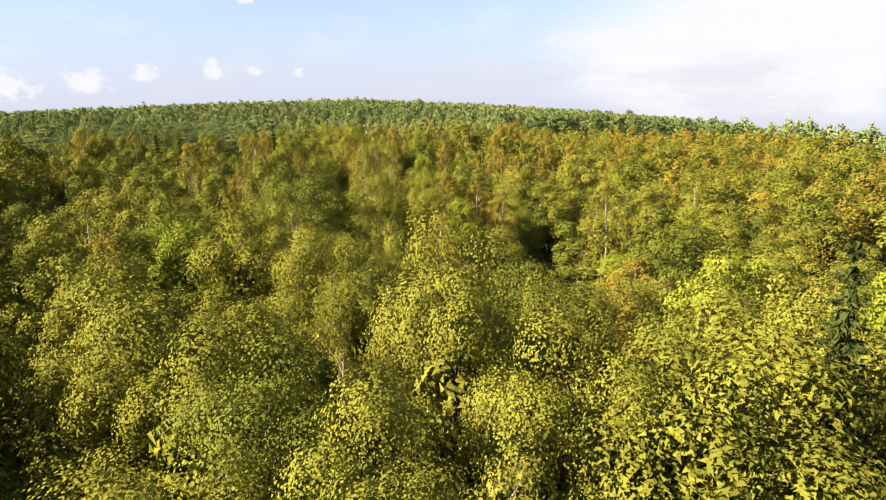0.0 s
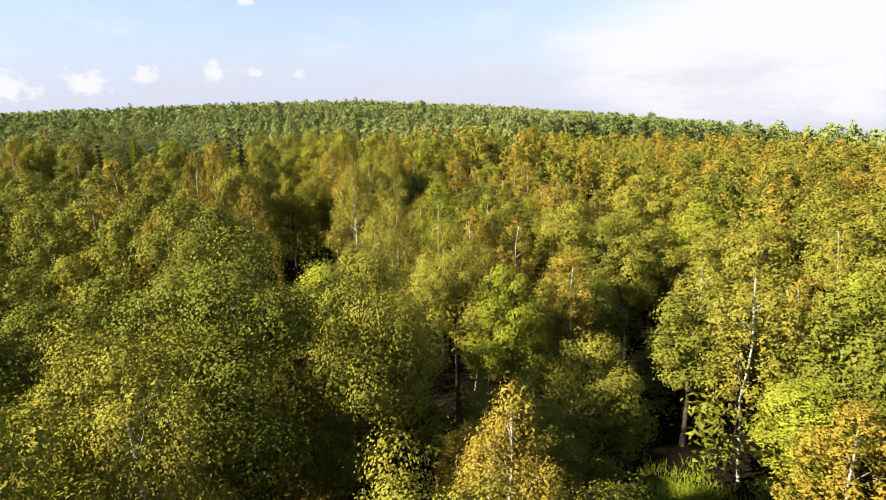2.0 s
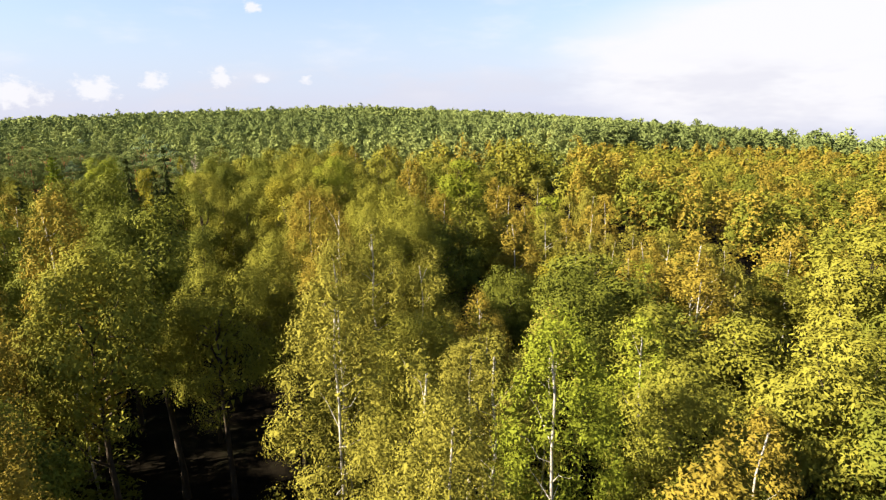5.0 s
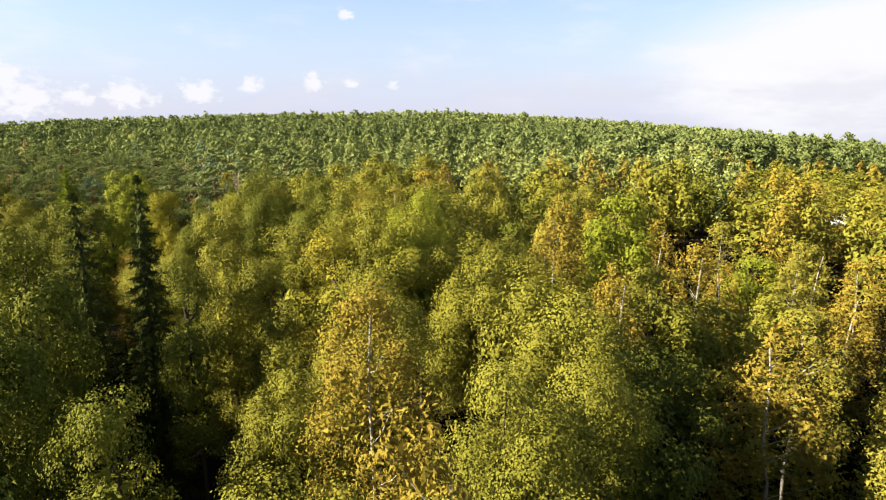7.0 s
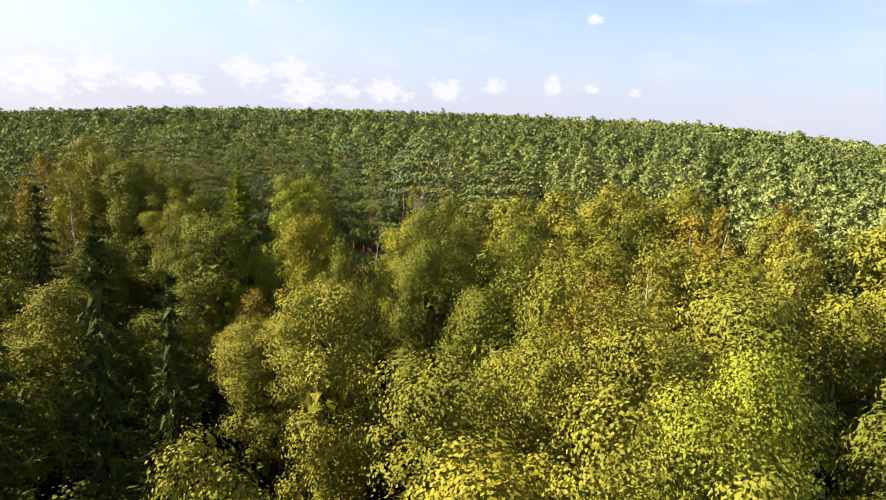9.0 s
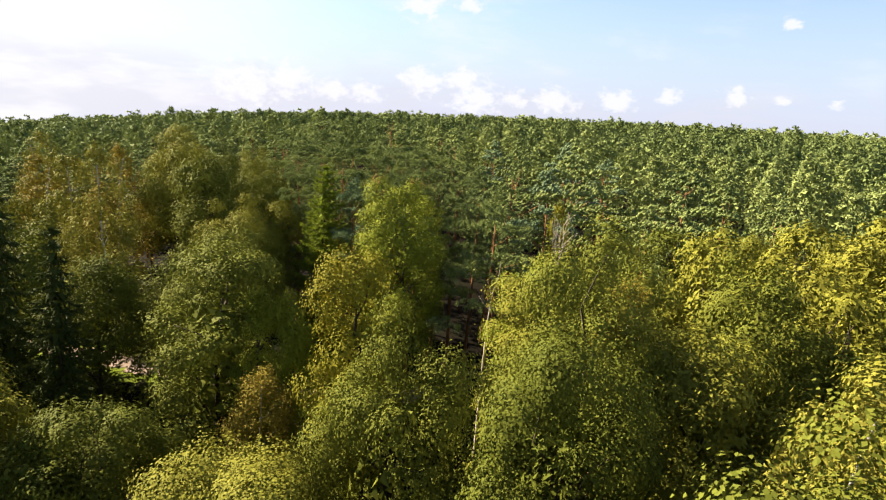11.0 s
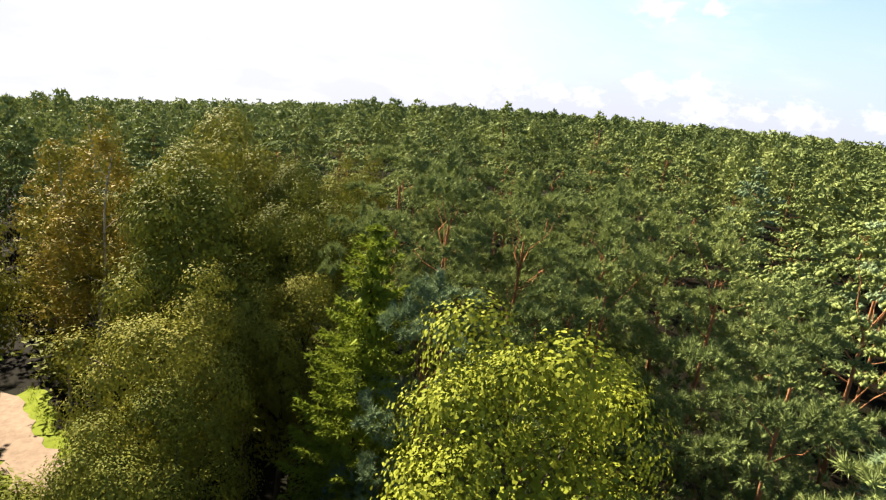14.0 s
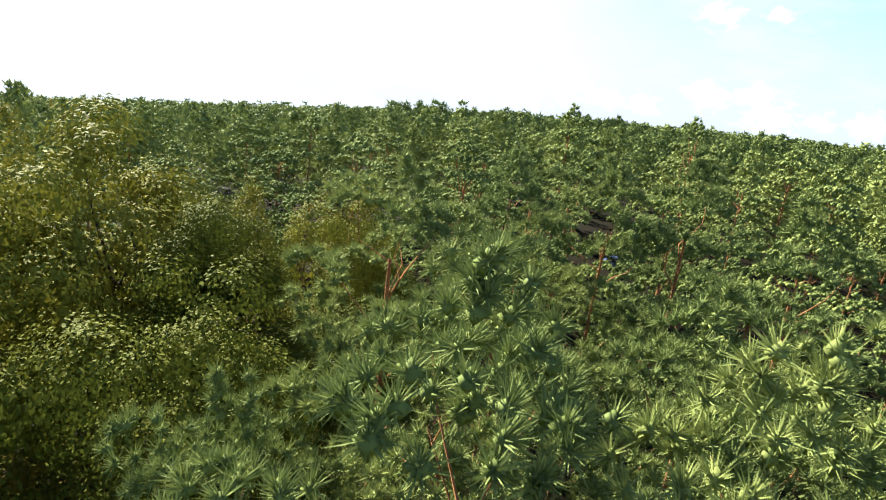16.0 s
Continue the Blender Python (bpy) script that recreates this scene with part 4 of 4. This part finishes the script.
rings = {"a": [], "b": [], "c": []}
broad = {"OAK": [], "RUST": [], "GREEN": []}
far = 34.0
while far < 640:
    step = 4.6 if far < 60 else 5.9 if far < 150 else 6.2 + (far - 150) * 0.018
    left, right = (128, -100) if far < 110 else (118, -46)
    count = int(radians(left - right) * far / step)
    places = []
    for k in range(count):
        yaw = radians(right + (left - right) * (k + r.uniform(0, 1)) / count)
        q = far + r.uniform(-0.5, 0.5) * step
        x, y = -12 - q * math.sin(yaw), 62 + q * math.cos(yaw)
        for extra in range(2 if x > 0 and far < 210 or not pine_land(x, y) and far < 150 else 1):
            x, y = x + 2.1 * extra, y + 2.0 * extra
            places.append((x, y))
    for x, y in places:
        if off_line(x, y, ROUTE) < 38.5 or y < 2:
            continue
        if math.hypot(x - CAMP[0], y - CAMP[1]) < 6 and r.random() < 0.7:
            continue
        if math.hypot(x - CAR[0], y - CAR[1]) < 5:
            continue
        big = 1.0 if far < 150 else 1.0 + (far - 150) * 0.0012
        g = ground_z(x, y)
        if pine_land(x, y) or far > 300:
            top = low_growth(x, y, g + 16.0 + r.normal() * 1.0)
            if top < g + 2.5:
                continue
            reach = off_line(x, y, ROUTE)
            rings["a" if reach < 75 else "b" if reach < 200 else "c"].append((x, y, top, big * r.uniform(0.95, 1.3)))
        else:
            drop = 5.5 * smooth(0, 40, x)
            top = low_growth(x, y, g + 16.0 - drop + r.normal() * 1.1)
            if top < g + 2.0:
                continue
            roll = r.random() + (0.25 if x > 0 else 0)
            broad["OAK" if roll < 0.6 else "GREEN" if roll < 0.78 else "RUST"].append((x, y, top, big * r.uniform(0.7, 1.1)))
    far += step * 0.95
wood("pine_wood", "dense green pine wood beyond the broadleaf trees", rings["a"], [far_pine(s, 40, 14, 0.42, 0.2, 1.35) for s in (1, 2, 3, 4)], PINE)
wood("pine_wood", "dense green pine wood on rising ground", rings["b"], [far_pine(s, 24, 8, 0.66, 0.34, 1.7) for s in (5, 6, 7, 8)], PINE)
wood("pine_wood", "distant pine wood along the ridge", rings["c"], [far_pine(s, 12, 5, 1.15, 0.6, 2.3) for s in (9, 10, 11, 12)], PINE)
SHAPES = [far_broad(s, 26, 44, 0.4) for s in (20, 21, 22, 23)]
THIN = [far_broad(s, 16, 14, 0.8) for s in (24, 25, 26, 27)]
SLIM = [far_birch(s, 90, 8, 0.36) for s in (28, 29, 30)]
SLIM_FAR = [far_birch(s, 44, 6, 0.68) for s in (31, 32, 33)]
for nm, mat, words in (("OAK", OAK, "yellow-green broadleaf wood in early autumn"), ("GREEN", GREEN, "dark green broadleaf wood among the oaks"), ("RUST", RUST, "rusty brown birch wood on lower ground")):
    wood("broadleaf_wood", words, [p for p in broad[nm] if off_line(p[0], p[1], ROUTE) < 100], SLIM if nm == "RUST" else SHAPES, mat)
    wood("broadleaf_wood", words + " further off", [p for p in broad[nm] if off_line(p[0], p[1], ROUTE) >= 100], SLIM_FAR if nm == "RUST" else THIN, mat)


# ---- undergrowth ----
bush = []
for x, y in ((r.uniform(-100, 45), r.uniform(2, 165)) for _ in range(5200)):
    if off_line(x, y, ROUTE) > 36 or off_line(x, y, TRACK) < 2.0 or off_line(x, y, DITCH) < 4.0 or pine_land(x, y) or off_line(x, y, SIGHT) < 2.6 or math.hypot((x - GLADE[0]) / 3.0, (y - GLADE[1]) / 5.0) < 1:
        continue
    bush.append((x, y, ground_z(x, y) + r.uniform(2.0, 6.0), r.uniform(0.35, 0.7)))
bush = bush[:900]


def shrub(seed):
    rr = np.random.default_rng(seed)
    h = Heap()
    for k in range(7):
        c = np.array([rr.normal() * 1.5, rr.normal() * 1.5, rr.uniform(2, 13)])
        d = unit(rr.normal(size=(30, 3)) + np.array([0, 0, 0.4]))
        leaves(h, c + d * np.array([1.8, 1.8, 3.0]) * rr.uniform(0.4, 1.1, (30, 1)), d + rr.normal(size=d.shape) * 0.4, rr.normal(size=(30, 3)), 0.85, 0.65, 0.15, rr)
    return h.arrays()


wood("undergrowth", "shrubs and saplings in the shade below the trees", bush, [shrub(s) for s in (1, 2, 3)], GREEN)


# ---- single things among the trees ----
def part(name, heap_or_mesh, mat, parent, label=""):
    me = heap_or_mesh.mesh(name, True) if isinstance(heap_or_mesh, Heap) else heap_or_mesh
    ob = new(name, me)
    me.materials.append(mat)
    ob.parent = parent
    return tagged(ob, label) if label else ob


def box_mesh(name, size, at=(0, 0, 0), bevel=0.04, shape=None):
    bm = bmesh.new()
    bmesh.ops.create_cube(bm, size=1)
    for v in bm.verts:
        v.co = Vector((v.co.x * size[0] + at[0], v.co.y * size[1] + at[1], v.co.z * size[2] + at[2]))
        if shape:
            v.co = Vector(shape(*v.co))
    if bevel:
        bmesh.ops.bevel(bm, geom=bm.edges[:], offset=bevel, segments=2, affect="EDGES")
    me = bpy.data.meshes.new(name)
    bm.to_mesh(me)
    bm.free()
    return me


def plain(name, col, rough=0.4, metal=0.0):
    m, n, l = material(name)
    out = n.new("ShaderNodeOutputMaterial")
    p = n.new("ShaderNodeBsdfPrincipled")
    tc = n.new("ShaderNodeTexCoord")
    no = n.new("ShaderNodeTexNoise")
    no.inputs["Scale"].default_value = 3.0
    no.inputs["Detail"].default_value = 6.0
    l.new(tc.outputs["Object"], no.inputs["Vector"])
    r_ = ramp(n, ((0.3, tuple(c * 0.72 for c in col)), (0.7, col)))
    l.new(no.outputs["Fac"], r_.inputs[0])
    l.new(r_.outputs[0], p.inputs["Base Color"])
    p.inputs["Roughness"].default_value, p.inputs["Metallic"].default_value = rough, metal
    l.new(p.outputs[0], out.inputs["Surface"])
    return m


def dead_tree(x, y, low, top, label, seed, stems, spread, thick, lean=(0, 0)):
    rr = np.random.default_rng(seed)
    root = new("dead_tree")
    g = ground_z(x, y)
    root.location = (x, y, g)
    tagged(root, label, "dead tree")
    h = Heap()
    fork = np.array([0, 0, low - g])
    tube(h, bent((0, 0, -0.2), fork, rr, 0, 4, 0.01), np.linspace(thick * 1.6, thick, 5), 7)
    part("trunk", h, DEAD, root)
    for k in range(stems):
        a = 2 * math.pi * k / stems + rr.uniform(-0.4, 0.4)
        end = np.array([math.cos(a) * spread * rr.uniform(0.5, 1) + lean[0], math.sin(a) * spread * rr.uniform(0.5, 1) + lean[1], (top - g) * 1.0 - rr.uniform(0, 1.2) * (k > 0)])
        h = Heap()
        p = bent(fork, end, rr, 0, 5, 0.03)
        tube(h, p, np.linspace(thick * 0.7, 0.012, 6), 5)
        for j in range(5):
            q = p[2 + j % 3]
            tube(h, bent(q, q + rr.normal(size=3) * np.array([0.4, 0.4, 0.2]) + np.array([0, 0, 0.7]), rr, 0, 2, 0.05), (0.014, 0.01, 0.005), 4)
        part("limb", h, DEAD, root)
    return root


dead_tree(-36.6, 129.0, 13.6, 16.4, "bare dead tree with pale upright branches", 3, 5, 0.5, 0.016)
dead_tree(-39.8, 128.6, 9.6, 13.7, "broken leaning dead trunk without bark", 4, 1, 0.12, 0.06, (0.6, -0.3))

WHITE = plain("white_shell", (0.78, 0.78, 0.75), 0.35)
GLASS = plain("dark_window", (0.02, 0.025, 0.03), 0.08)
TYRE = plain("tyre_rubber", (0.02, 0.02, 0.02), 0.8)
PAINT = plain("blue_paint", (0.06, 0.08, 0.22), 0.25)
STEEL = plain("grey_steel", (0.4, 0.4, 0.42), 0.35, 0.8)


def wheel(parent, x, y, radius=0.32, wide=0.2):
    h = Heap()
    t = np.linspace(0, 2 * math.pi, 18, endpoint=False)
    prof = ((radius * 0.62, -wide / 2), (radius, -wide / 2 + 0.03), (radius, wide / 2 - 0.03), (radius * 0.62, wide / 2))
    v = np.array([(math.cos(a) * q, o, math.sin(a) * q) for q, o in prof for a in t])
    f = [[j * 18 + k, j * 18 + (k + 1) % 18, (j + 1) * 18 + (k + 1) % 18, (j + 1) * 18 + k] for j in range(3) for k in range(18)]
    h.add(v, np.array(f))
    w = part("wheel", h, TYRE, parent)
    w.location = (x, y, radius)
    rim = Heap()
    v = np.array([(math.cos(a) * radius * 0.63, o, math.sin(a) * radius * 0.63) for o in (-wide * 0.4, wide * 0.4) for a in t])
    rim.add(v, np.array([[k, (k + 1) % 18, 18 + (k + 1) % 18, 18 + k] for k in range(18)]))
    rim.f += [list(range(17, -1, -1)), list(range(18, 36))]
    part("rim", rim, STEEL, w)


def caravan(x, y, turn, long=5.0):
    root = new("caravan")
    root.matrix_basis = pose(x, y, ground_z(x, y) + 0.02, 0, 0, turn)
    tagged(root, "white caravan parked between the birches", "caravan", "caravans at the camp")
    part("body", box_mesh("body", (long, 2.2, 2.0), (0, 0, 1.5), 0.28, lambda a, b, c: (a * (1 - 0.04 * (c > 1.5)), b, c)), WHITE, root)
    for s in (-1, 1):
        for k in (-1.35, 0.9):
            part("window", box_mesh("window", (0.95, 0.05, 0.6), (k, s * 1.1, 1.75), 0.02), GLASS, root)
        wheel(root, 0.15, s * 1.0)
    part("door", box_mesh("door", (0.62, 0.05, 1.7), (-0.25, -1.1, 1.45), 0.02), WHITE, root)
    part("roof_hatch", box_mesh("roof_hatch", (0.6, 0.6, 0.12), (0.3, 0, 2.55), 0.03), GLASS, root)
    part("drawbar", box_mesh("drawbar", (1.2, 0.12, 0.1), (long / 2 + 0.5, 0, 0.5), 0.02), STEEL, root)
    part("jockey_wheel", box_mesh("jockey_wheel", (0.1, 0.1, 0.6), (long / 2 + 1.0, 0, 0.3), 0.02), STEEL, root)


for x, y, turn, long in ((38.5, 187.0, 20, 4.6), (43.5, 205.0, 75, 5.2), (48.8, 199.5, -30, 5.0), (49.5, 189.5, 60, 4.4), (54.0, 233.0, 10, 6.0), (57.0, 240.0, 35, 5.0)):
    caravan(x, y, turn, long)


def car(x, y, turn):
    root = new("car")
    root.matrix_basis = pose(x, y, ground_z(x, y) + 0.02, 0, 0, turn)
    tagged(root, "dark blue hatchback parked in a gap between pines", "car")
    part("body", box_mesh("body", (4.1, 1.7, 0.62), (0, 0, 0.62), 0.14, lambda a, b, c: (a, b * (1 - 0.05 * (abs(a) > 1.9)), c)), PAINT, root)
    part("cabin", box_mesh("cabin", (2.5, 1.5, 0.56), (-0.25, 0, 1.18), 0.1, lambda a, b, c: (-0.25 + (a + 0.25) * (0.72 if c > 1.2 else 1), b * (0.86 if c > 1.2 else 1), c)), GLASS, root)
    part("roof", box_mesh("roof", (1.65, 1.22, 0.06), (-0.25, 0, 1.48), 0.02), PAINT, root)
    for a in (-1.25, 1.3):
        for s in (-1, 1):
            wheel(root, a, s * 0.78, 0.31, 0.19)
    for s in (-1, 1):
        part("headlight", box_mesh("headlight", (0.08, 0.36, 0.16), (2.03, s * 0.6, 0.72), 0.03), STEEL, root)
        part("tail_light", box_mesh("tail_light", (0.08, 0.3, 0.2), (-2.03, s * 0.65, 0.76), 0.03), plain("red_lens", (0.35, 0.02, 0.02), 0.2), root)
        part("mirror", box_mesh("mirror", (0.12, 0.2, 0.14), (0.75, s * 0.9, 1.0), 0.03), PAINT, root)


car(CAR[0], CAR[1], 35)


def tufts(name, label, places, tall, mat, seed):
    rr = np.random.default_rng(seed)
    h = Heap()
    at = np.array([(x, y, ground_z(x, y)) for x, y in places])
    at = np.repeat(at, 7, 0) + rr.normal(size=(len(at) * 7, 3)) * np.array([0.12, 0.12, 0])
    spikes(h, at, rr.normal(size=at.shape) * 0.35 + np.array([0, 0, 1]), tall, 0.035, rr)
    me = h.mesh(name)
    me.materials.append(mat)
    return tagged(new(name, me), label, "grass", kind="stuff")


rg = np.random.default_rng(31)
lawn = [(GLADE[0] + rg.normal() * 1.4, GLADE[1] + rg.normal() * 2.3) for _ in range(1500)]
tufts("grass", "long sunlit grass in the glade", lawn, 0.55, GRASS, 2)
verge = []
for _ in range(2600):
    k = rg.integers(2, len(TRACK) - 1)
    u = rg.random()
    x, y = (TRACK[k][j] * (1 - u) + TRACK[k + 1 - (k + 1 >= len(TRACK))][j] * u for j in (0, 1))
    x, y = x + rg.normal() * 1.6, y + rg.normal() * 1.6
    if 1.35 < off_line(x, y, TRACK) < 2.4:
        verge.append((x, y))
tufts("grass", "bright grass along the sandy track", verge, 0.35, GRASS, 3)
